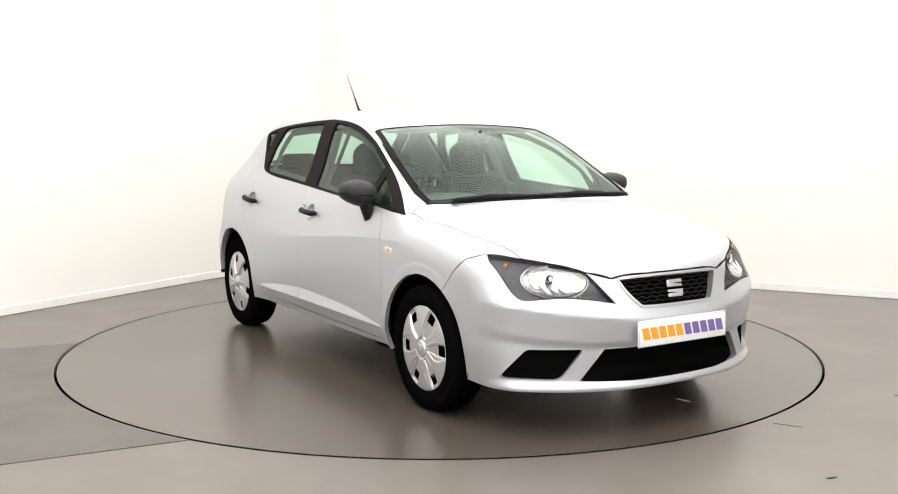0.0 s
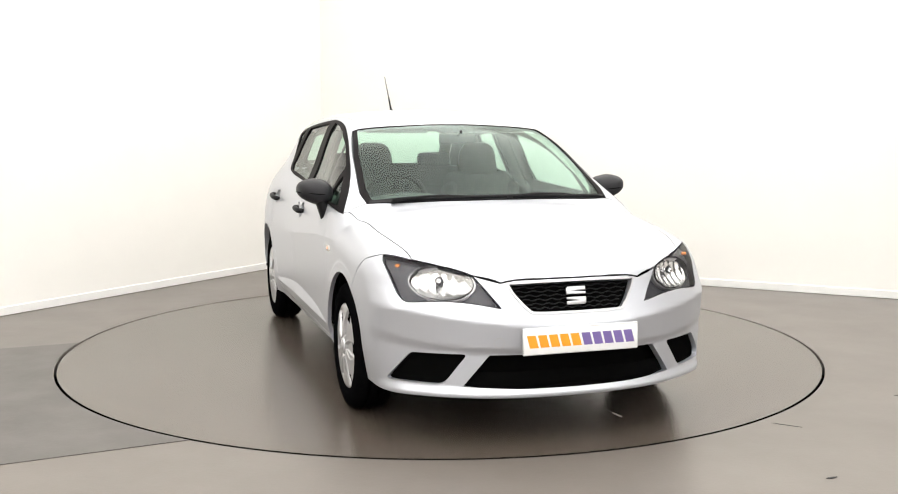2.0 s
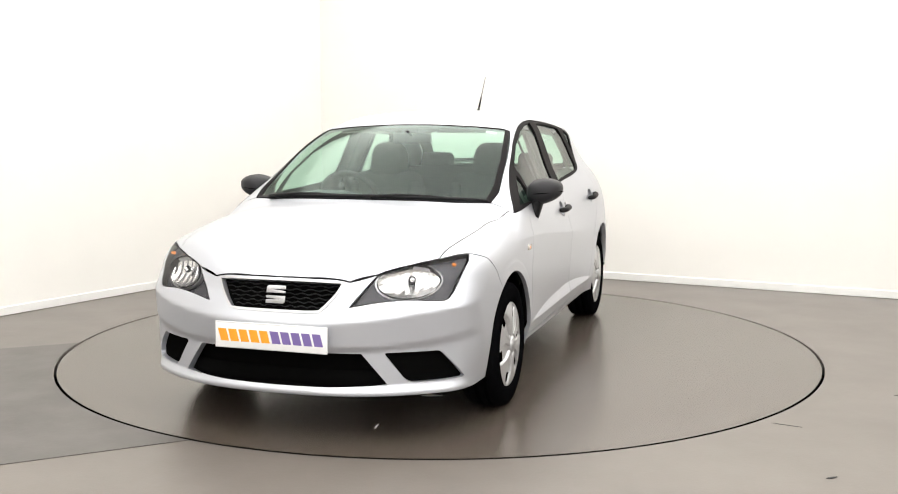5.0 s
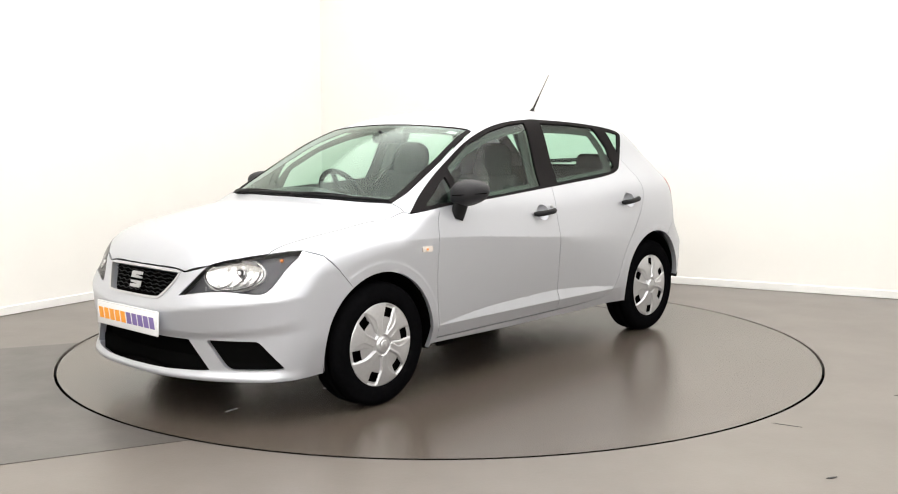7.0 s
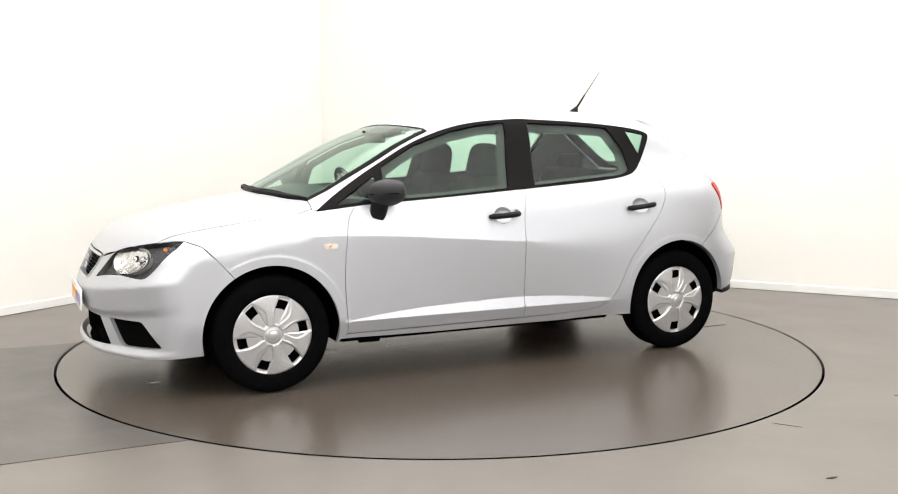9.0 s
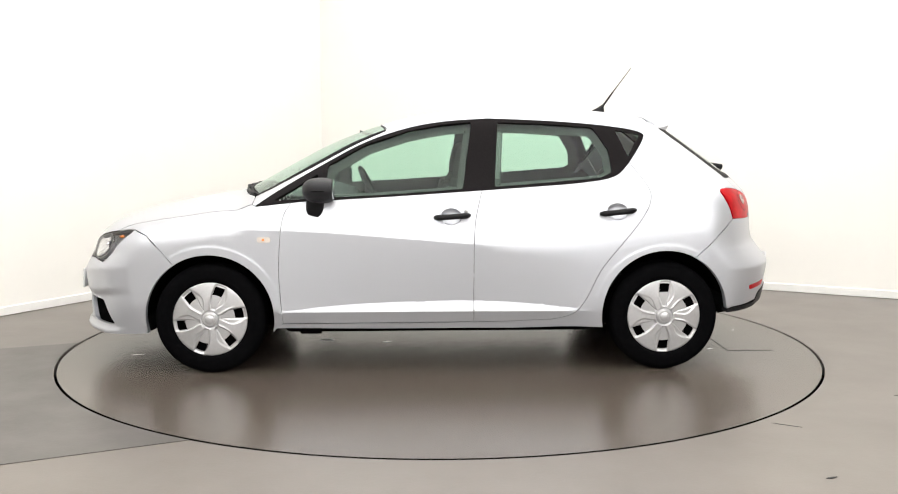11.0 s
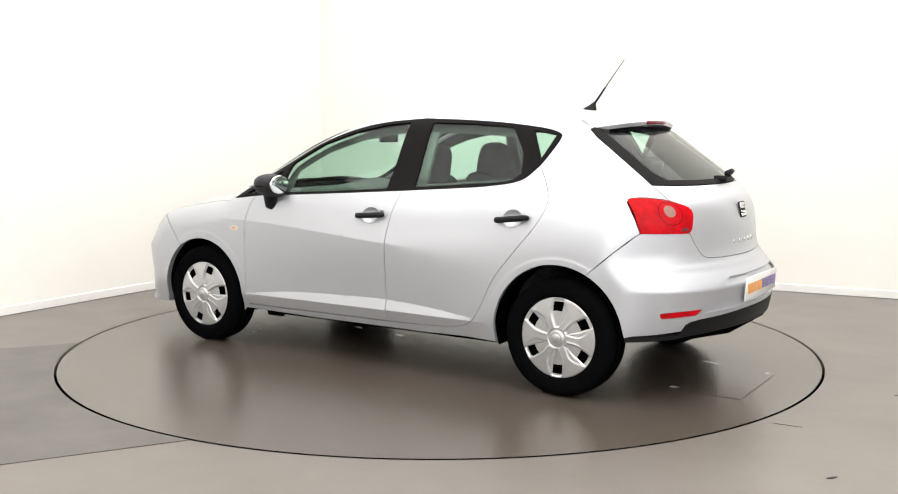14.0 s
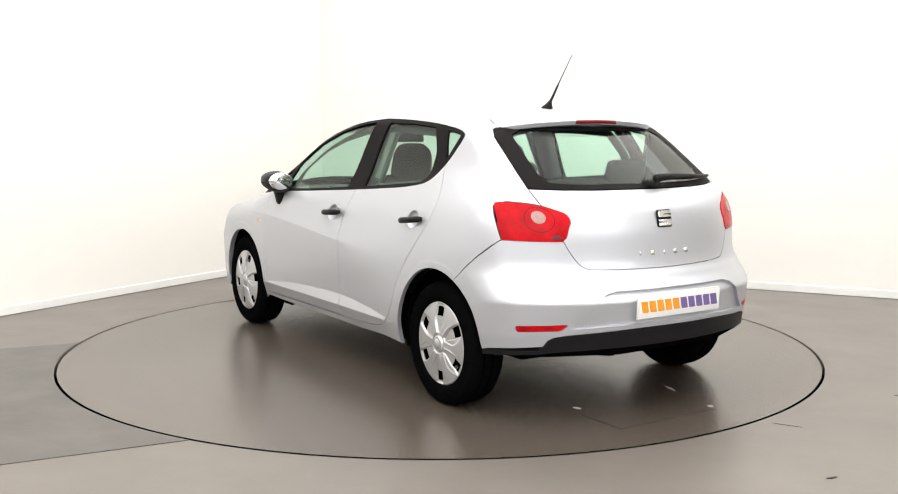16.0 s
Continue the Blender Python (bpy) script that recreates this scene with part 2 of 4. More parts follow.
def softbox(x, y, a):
    """An unseen square fill light added on a stand, turned towards the turntable."""
    ob = empty("softbox", "large square white fill light on a black stand, added out of view", "studio light", "studio softboxes")
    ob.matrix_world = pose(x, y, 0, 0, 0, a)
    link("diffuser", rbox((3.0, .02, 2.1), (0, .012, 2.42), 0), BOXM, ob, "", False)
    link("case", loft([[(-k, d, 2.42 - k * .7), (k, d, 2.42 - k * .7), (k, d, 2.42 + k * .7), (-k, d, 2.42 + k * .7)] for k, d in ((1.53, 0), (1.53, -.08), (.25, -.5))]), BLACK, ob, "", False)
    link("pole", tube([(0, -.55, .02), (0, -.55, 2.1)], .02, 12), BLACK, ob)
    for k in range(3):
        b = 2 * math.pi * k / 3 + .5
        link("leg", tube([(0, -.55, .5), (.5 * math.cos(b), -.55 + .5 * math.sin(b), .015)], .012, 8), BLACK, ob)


# unseen fill lights, added to brighten the car's front and sides
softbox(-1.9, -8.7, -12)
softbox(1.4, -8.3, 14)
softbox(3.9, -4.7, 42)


def spline(pts):
    """Natural cubic through the points, straight beyond its ends."""
    p = sorted(pts)
    xs, ys = np.array([a for a, _ in p], float), np.array([b for _, b in p], float)
    n, h = len(xs), np.diff(xs)
    A, b = np.eye(n), np.zeros(n)
    for i in range(1, n - 1):
        A[i, i - 1:i + 2] = h[i - 1], 2 * (h[i - 1] + h[i]), h[i]
        b[i] = 6 * ((ys[i + 1] - ys[i]) / h[i] - (ys[i] - ys[i - 1]) / h[i - 1])
    m = np.linalg.solve(A, b)

    def f(x):
        x = np.asarray(x, float)
        xc = np.clip(x, xs[0], xs[-1])
        i = np.clip(np.searchsorted(xs, xc) - 1, 0, n - 2)
        a, c, d = xs[i + 1] - xc, xc - xs[i], h[i]
        y = (m[i] * a ** 3 + m[i + 1] * c ** 3) / (6 * d) + (ys[i] / d - m[i] * d / 6) * a + (ys[i + 1] / d - m[i + 1] * d / 6) * c
        lo = (ys[1] - ys[0]) / h[0] - h[0] * (2 * m[0] + m[1]) / 6
        hi = (ys[-1] - ys[-2]) / h[-1] + h[-1] * (m[-2] + 2 * m[-1]) / 6
        return y + np.minimum(x - xs[0], 0) * lo + np.maximum(x - xs[-1], 0) * hi
    return f


def smax(a, b, k):
    h = np.maximum(k - np.abs(a - b), 0) / k
    return np.maximum(a, b) + h * h * k / 4


def step(a, b, x):
    t = np.clip((x - a) / (b - a), 0, 1)
    return t * t * (3 - 2 * t)


def folded(pts, soft):
    """Straight runs between the points, the folds slightly eased."""
    xs, ys = [a for a, _ in pts], [b for _, b in pts]
    return lambda v: sum(np.interp(v + soft * k, xs, ys) for k in (-1, -.5, 0, .5, 1)) / 5


NOSE = folded([(.10, 1.95), (.14, 1.985), (.185, 2.03), (.205, 2.058), (.228, 2.058), (.242, 2.040), (.390, 2.038), (.400, 2.052), (.505, 2.064), (.62, 2.008), (.69, 1.984), (.76, 1.945), (.85, 1.87), (1.0, 1.70)], .008)
TAIL_UP = spline([(.20, -1.93), (.28, -1.955), (.36, -1.978), (.48, -1.996), (.54, -1.998), (.585, -1.985), (.63, -1.945), (.68, -1.908), (.74, -1.893), (.80, -1.888), (.89, -1.876),
               (.96, -1.845), (1.01, -1.80), (1.10, -1.685), (1.20, -1.545), (1.332, -1.36), (1.40, -1.265)])
TAIL_LOW = folded([(.20, -1.93), (.30, -1.958), (.42, -1.985), (.560, -2.003), (.60, -1.972), (.645, -1.934), (.72, -1.897)], .008)
TAIL = lambda z: TAIL_LOW(z) + step(.64, .69, z) * (TAIL_UP(z) - TAIL_LOW(z))
BONNET = spline([(2.05, .66), (1.985, .735), (1.90, .79), (1.83, .815), (1.70, .853), (1.54, .89), (1.36, .922), (1.20, .947), (1.0, .965), (.7, .97)])
SCREEN = spline([(1.30, .875), (1.20, .93), (1.068, 1.0), (.913, 1.085), (.734, 1.182), (.531, 1.279), (.36, 1.350), (.20, 1.408), (0, 1.47)])
ROOF = spline([(.5, 1.318), (.36, 1.352), (.23, 1.380), (.05, 1.413), (-.15, 1.434), (-.35, 1.442), (-.56, 1.444), (-.82, 1.437), (-1.0, 1.425), (-1.17, 1.404), (-1.32, 1.378), (-1.5, 1.34)])
PLAN = spline([(2.2, .70), (1.9, .765), (1.7, .795), (1.5, .818), (1.235, .832), (.9, .84), (.3, .84), (-.4, .84), (-.9, .843), (-1.235, .848), (-1.5, .828), (-1.75, .785), (-2.0, .735)])
CREASE = spline([(1.7, .80), (1.34, .788), (1.067, .783), (.727, .774), (.279, .741), (-.19, .702), (-.6, .675), (-1.0, .66)])
UPPER = spline([(0, 0), (.03, -.0085), (.10, -.029), (.18, -.054), (.25, -.086), (.35, -.138), (.5, -.198), (.62, -.246), (.74, -.30)])


FOLD = spline([(.86, .338), (.5, .374), (.15, .388), (-.2, .392), (-.6, .366), (-.85, .340)])


def side(x, z):
    """Half the body's width."""
    zc, zf, zb = CREASE(x), FOLD(x), .335
    d = z - zc - .13 * step(-.4, -1.6, x)
    w = .001 + .10 * step(-.15, -.95, x) + .06 * step(1.0, 1.5, x)
    up = UPPER((d + np.sqrt(d * d + w * w)) / 2 - w / 2)
    rise = np.maximum(zf - zb, .002)
    deep = -.003 - .30 * rise
    mid = -.003 - .30 * np.clip(z - zb, 0, rise)
    high = deep * (1 - np.clip((z - zf) / (zc - zf), 0, 1)) ** 1.2
    low = np.where(z < zb, -.003 - .35 * (zb - z), np.where(z < zf, mid, high))
    fade = step(1.0, .84, x) * step(-.90, -.66, x)
    plain = -.035 * step(.40, .12, z)
    y = PLAN(x) + up + low * fade + plain * (1 - fade)
    for cx in (1.2345, -1.2345):
        r = np.hypot(x - cx, (z - .30))
        y = y + .002 * step(.405, .390, r) * step(.05, .3, z) * step(.29, .18, np.abs(x - cx) * np.sign(x * cx) * (np.abs(x) > abs(cx)))
    high = step(.88, 1.15, z)
    y = y - high * (.085 * np.maximum(x - .2, 0) ** 2 / .64 + .045 * np.maximum(-.3 - x, 0) ** 2)
    return y


def F(x, y, z):
    """The body's shell: below nought inside."""
    y = np.abs(y)
    s = (y - side(x, z)) * .95
    zn = z - .13 * y * y * np.exp(-((z - .53) / .13) ** 2)
    fr = (x - NOSE(zn) - .012 + .58 * y ** 2.6) * .75
    re = (TAIL(z) - x + .30 * y ** 2 + .30 * y ** 4) * .8
    bon = BONNET(x) - .10 * y ** 2 - .10 * y ** 4
    scr = SCREEN(x + .38 * y ** 2)
    roof = ROOF(x) - .13 * y ** 2
    top = (z - smax(bon, -smax(-scr, -roof, .06), .012)) * .85
    f = smax(s, top, .085)
    f = smax(f, re, .07)
    f = smax(f, fr, .06)
    return smax(f, .17 - z, .03)


def cast(o, d, far=4.0, n=160):
    """Where rays from o along d first meet the shell."""
    o, d = np.broadcast_arrays(np.asarray(o, float), np.asarray(d, float))
    t0 = np.zeros(len(o)); hit = np.zeros(len(o), bool); t1 = np.zeros(len(o))
    for k in range(1, n + 1):
        t = np.full(len(o), far * k / n)
        p = o + d * t[:, None]
        ins = (F(p[:, 0], p[:, 1], p[:, 2]) < 0) & ~hit
        t1[ins] = t[ins]; t0[ins] = t[ins] - far / n; hit |= ins
    for _ in range(26):
        m = (t0 + t1) / 2
        p = o + d * m[:, None]
        ins = F(p[:, 0], p[:, 1], p[:, 2]) < 0
        t1 = np.where(ins, m, t1); t0 = np.where(ins, t0, m)
    p = o + d * t1[:, None]; p[~hit] = np.nan
    return p


# ---- the car: x to its nose, y to its left, z up from the ground ----
car = empty("car", "silver five-door hatchback standing on the turntable", "car")


def outline_side(pts):
    a = np.array(pts, float)
    return cast(np.stack([a[:, 0], np.full(len(a), 1.2), a[:, 1]], 1), (0, -1, 0), 1.1)


def outline_top(pts):
    a = np.array(pts, float)
    return cast(np.stack([a[:, 0], a[:, 1], np.full(len(a), 1.7)], 1), (0, 0, -1), 1.4)


def outline_front(pts):
    a = np.array(pts, float)
    return cast(np.stack([np.full(len(a), 2.3), a[:, 0], a[:, 1]], 1), (-1, 0, 0), 1.2)


def outline_rear(pts):
    a = np.array(pts, float)
    return cast(np.stack([np.full(len(a), -2.3), a[:, 0], a[:, 1]], 1), (1, 0, 0), 1.4)


DOM = {  # how a panel is unrolled: to flat, and the rays back on to the shell
    "side": (lambda p: (p[:, 0], p[:, 2]), lambda u, v: (np.stack([u, 1.2 + 0 * u, v], 1), np.array([[0, -1, 0]]), 1.2)),
    "top": (lambda p: (p[:, 0], p[:, 1]), lambda u, v: (np.stack([u, v, 1.7 + 0 * u], 1), np.array([[0, 0, -1]]), 1.4)),
    "front": (lambda p: (np.arctan2(p[:, 1], p[:, 0] - 1.1) * .9, p[:, 2]),
              lambda u, v: (np.stack([1.1 + 1.3 * np.cos(u / .9), 1.3 * np.sin(u / .9), v], 1), np.stack([-np.cos(u / .9), -np.sin(u / .9), 0 * u], 1), 1.2)),
    "rear": (lambda p: (np.arctan2(p[:, 1], -1.0 - p[:, 0]) * .9, p[:, 2]),
             lambda u, v: (np.stack([-1.0 - 1.3 * np.cos(u / .9), 1.3 * np.sin(u / .9), v], 1), np.stack([np.cos(u / .9), -np.sin(u / .9), 0 * u], 1), 1.3)),
    "tube": (lambda p: (p[:, 0], np.arctan2(p[:, 1], p[:, 2] - .6) * .75),
             lambda u, v: (np.stack([u, 1.4 * np.sin(v / .75), .6 + 1.4 * np.cos(v / .75)], 1), np.stack([0 * u, -np.sin(v / .75), -np.cos(v / .75)], 1), 1.38)),
}


def dense(a, b, close=True, gap=.02):
    """More points along an outline."""
    out = []
    for i in range(len(a) if close else len(a) - 1):
        p, q = a[i], a[(i + 1) % len(a)]
        k = max(1, int(np.linalg.norm(q - p) / gap))
        out += [p + (q - p) * j / k for j in range(k)]
    if not close:
        out.append(a[-1])
    return np.array(out)


def curve(pts, n=4):
    """Rounds a run of points (Catmull-Rom)."""
    p = [np.array(q, float) for q in pts]
    p = [2 * p[0] - p[1]] + p + [2 * p[-1] - p[-2]]
    out = []
    for i in range(1, len(p) - 2):
        for j in range(n):
            t = j / n
            out.append(.5 * (2 * p[i] + (p[i + 1] - p[i - 1]) * t + (2 * p[i - 1] - 5 * p[i] + 4 * p[i + 1] - p[i + 2]) * t ** 2 + (3 * p[i] - p[i - 1] - 3 * p[i + 1] + p[i + 2]) * t ** 3))
    return [tuple(q) for q in out] + [tuple(p[-2])]


def rounded(pts, r=.02, n=4):
    """A closed outline with its corners rounded."""
    p = [np.array(q, float) for q in pts]
    out = []
    for i in range(len(p)):
        a, b, c = p[i - 1], p[i], p[(i + 1) % len(p)]
        la, lc = np.linalg.norm(a - b), np.linalg.norm(c - b)
        s, e = b + (a - b) * min(r / la, .45), b + (c - b) * min(r / lc, .45)
        out += [tuple((1 - t) ** 2 * s + 2 * t * (1 - t) * b + t * t * e) for t in [k / n for k in range(n + 1)]]
    return out


def both(half):
    """A whole outline from its left half, which runs from the middle line to the middle line."""
    h = np.asarray(half, float)
    m = h[::-1] * (1, -1, 1)
    m = m[(np.abs(m[:, 1]) > 1e-4)]
    return np.concatenate([h, m])


def shrink(uv, d):
    """Moves a flat outline inwards by d."""
    area = .5 * np.sum(uv[:, 0] * np.roll(uv[:, 1], -1) - np.roll(uv[:, 0], -1) * uv[:, 1])
    t = np.roll(uv, -1, 0) - np.roll(uv, 1, 0)
    n = np.stack([-t[:, 1], t[:, 0]], 1)
    n /= np.linalg.norm(n, axis=1)[:, None] + 1e-9
    return uv + n * d * (1 if area > 0 else -1)


def inside(loops, q):
    """Even-odd test of points q against flat outlines."""
    c = np.zeros(len(q), bool)
    for L in loops:
        a, b = L, np.roll(L, -1, 0)
        for (x0, y0), (x1, y1) in zip(a, b):
            if y0 != y1:
                hit = ((y0 > q[:, 1]) != (y1 > q[:, 1])) & (q[:, 0] < (x1 - x0) * (q[:, 1] - y0) / (y1 - y0) + x0)
                c ^= hit
    return c


def shell_normals(p, e=.0025):
    g = np.stack([F(*(p + d).T) - F(*(p - d).T) for d in np.eye(3) * e], 1)
    return g / np.linalg.norm(g, axis=1)[:, None]


def panel(name, loops, dom, material, parent, label="", gap=.0015, depth=.02, grid=.03, lift=0.0, sgn=1, flange=None, form=None):
    """A pressed panel on the body's shell: an outline with holes, its edges turned in."""
    flat, back = DOM[dom]
    uvs = []
    for i, L in enumerate(loops):
        L = dense(np.asarray(L, float), 0, True, .02)
        u, v = flat(L)
        uvs.append(shrink(np.stack([u, v], 1), gap if i == 0 else -gap))
    allp = np.concatenate(uvs)
    lo, hi = allp.min(0), allp.max(0)
    gx, gy = np.meshgrid(np.arange(lo[0] + grid / 2, hi[0], grid), np.arange(lo[1] + grid / 2, hi[1], grid))
    q = np.stack([gx.ravel() + .23 * grid * ((np.arange(gx.size) // gx.shape[1]) % 2), gy.ravel()], 1)
    q = q[inside(uvs, q)]
    dist = np.min(np.linalg.norm(q[:, None] - allp[None], axis=2), axis=1) if len(q) else np.zeros(0)
    q = q[dist > .45 * grid] if len(q) else q
    if dom in ("side", "tube") and material is PAINT:
        xs = np.arange(-1.0, 1.45, .025)
        rows = [np.stack([xs, f(xs) + d], 1) for f in (CREASE, FOLD, lambda v: .335 + 0 * v) for d in (-.003, .003)]
        fl = np.concatenate([np.concatenate([r[xs < .84], r[:0]]) if i > 1 else r for i, r in enumerate(rows)])
        arcs = [(cx + r * math.cos(a), .30 + r * math.sin(a)) for cx in (1.2345, -1.2345) for r in (.375, .385, .395, .405, .415, .425) for a in np.radians(np.arange(20, 161, 3.5))]
        fl = np.concatenate([fl, np.array(arcs)])
        fu = np.stack(flat(cast(np.stack([fl[:, 0], np.full(len(fl), 1.2), fl[:, 1]], 1), (0, -1, 0), 1.1)), 1)
        fu = fu[inside(uvs, fu)]
        if len(fu):
            near = np.min(np.linalg.norm(fu[:, None] - allp[None], axis=2), axis=1)
            fu = fu[near > .004]
            q = q[np.min(np.linalg.norm(q[:, None] - fu[None], axis=2), axis=1) > .4 * grid]
            q = np.concatenate([q, fu])
    pts = np.concatenate([allp, q])
    edges, base = [], 0
    for L in uvs:
        n = len(L)
        edges += [(base + k, base + (k + 1) % n) for k in range(n)]
        base += n
    vs, _, tris, *_ = geometry.delaunay_2d_cdt([Vector(p) for p in pts], edges, [], 0, 1e-6)
    uv = np.array([tuple(v) for v in vs])
    tri = np.array([t for t in tris])
    cen = uv[tri].mean(1)
    tri = tri[inside(uvs, cen)]
    o, d, far = back(uv[:, 0], uv[:, 1])
    P = cast(o, np.broadcast_to(d, o.shape), far, 90)
    bad = np.isnan(P[:, 0])
    tri = tri[~bad[tri].any(1)]
    P[bad] = 0
    Nn = shell_normals(P)
    Nn[bad] = (0, 0, 1)
    if form:
        P = form(P)
    P = P + Nn * lift
    # outline edges of the kept triangles
    cnt = {}
    for a, b, c in tri:
        for e in ((a, b), (b, c), (c, a)):
            cnt[e] = cnt.get(e, 0) + 1
    rim = [e for e in cnt if (e[1], e[0]) not in cnt]
    verts, norms, faces, mats = [tuple(p) for p in P], [tuple(n) for n in Nn], [], []
    fn = np.cross(P[tri[:, 1]] - P[tri[:, 0]], P[tri[:, 2]] - P[tri[:, 0]])
    turn = np.sum(fn * Nn[tri[:, 0]]) < 0
    for a, b, c in tri:
        faces.append((a, c, b) if turn else (a, b, c))
        mats.append(0)
    if depth:
        for a, b in rim:
            k = len(verts)
            va, vb = P[a], P[b]
            sn = np.cross(vb - va, Nn[a])
            sn = sn / (np.linalg.norm(sn) + 1e-12) * (-1 if turn else 1)
            for p, n in ((va, Nn[a]), (vb, Nn[b])):
                verts += [tuple(p), tuple(p - n * depth)]
                norms += [tuple(sn)] * 2
            faces.append((k, k + 1, k + 3, k + 2) if not turn else (k, k + 2, k + 3, k + 1))
            mats.append(1)
    if sgn < 0:
        verts = [(x, -y, z) for x, y, z in verts]
        norms = [(x, -y, z) for x, y, z in norms]
        faces = [f[::-1] for f in faces]
    me = bpy.data.meshes.new(name)
    me.from_pydata(verts, [], [tuple(int(i) for i in f) for f in faces])
    me.materials.append(material)
    me.materials.append(flange or material)
    me.polygons.foreach_set("material_index", mats)
    me.shade_smooth()
    if not form:
        me.normals_split_custom_set_from_vertices(norms)
    ob = new(name, me)
    ob.parent = parent
    return tagged(ob, label)


S, T, FR, RR = outline_side, outline_top, outline_front, outline_rear
cat = lambda *a: np.concatenate([np.asarray(x, float) for x in a])

# shared seams (left side)
ARCH_F = [(1.2345 + .345 * math.cos(a), .302 + .345 * math.sin(a)) for a in np.radians(np.append(np.linspace(-12, 57.5, 14), np.linspace(61, 193, 24)))]   # bumper's part, then the wing's
ARCH_R = [(-1.2345 + .345 * math.cos(a), .312 + .350 * math.sin(a)) for a in np.radians(np.append(np.linspace(-12, 117.5, 24), np.linspace(121, 193, 14)))]
DOOR_FRONT = curve([(.79, .925), (.832, .853), (.851, .71), (.859, .53), (.842, .272)])
DOOR_MID = curve([(-.238, .985), (-.197, .79), (-.191, .50), (-.191, .275)])
DOOR_REAR = curve([(-1.058, 1.135), (-1.143, 1.01), (-1.154, .935), (-1.101, .832), (-.99, .697), (-.88, .559), (-.80, .40), (-.73, .32), (-.62, .288)])
BELT_F = curve([(.985, .907), (.746, .93), (.599, .937), (.286, .954), (-.238, .985)])
BELT_R = curve([(-.238, .985), (-.5, 1.003), (-.788, 1.026), (-.97, 1.06), (-1.058, 1.135)])
DLO_TOP_F = curve([(.985, .907), (.853, .995), (.616, 1.132), (.397, 1.246), (.173, 1.322), (-.031, 1.359), (-.278, 1.377)])
DLO_TOP_R = curve([(-.278, 1.377), (-.559, 1.366), (-.793, 1.35), (-.935, 1.336)])
DLO_Q = curve([(-.935, 1.336), (-1.06, 1.318), (-1.130, 1.298), (-1.145, 1.272), (-1.10, 1.195), (-1.058, 1.135)])
LAMP_TOP = [(.421, .706), (.471, .725), (.545, .743), (.607, .757), (.640, .764), (.70, .776), (.735, .778)]   # headlamp's upper edge, across and up
BON_SHUT = curve([(1.735, .640), (1.60, .664), (1.376, .692), (1.2, .702), (1.04, .738), (1.005, .752)])
LAMP_LOW = curve([(.745, .75), (.728, .68), (.700, .605), (.64, .600), (.55, .606), (.44, .598), (.328, .578)], 3)
CREST = [(0, .690), (.13, .690), (.26, .688), (.318, .677)]                                                     # bonnet's front edge


def lamp_outline():
    return cat(FR(LAMP_TOP), FR(LAMP_LOW))


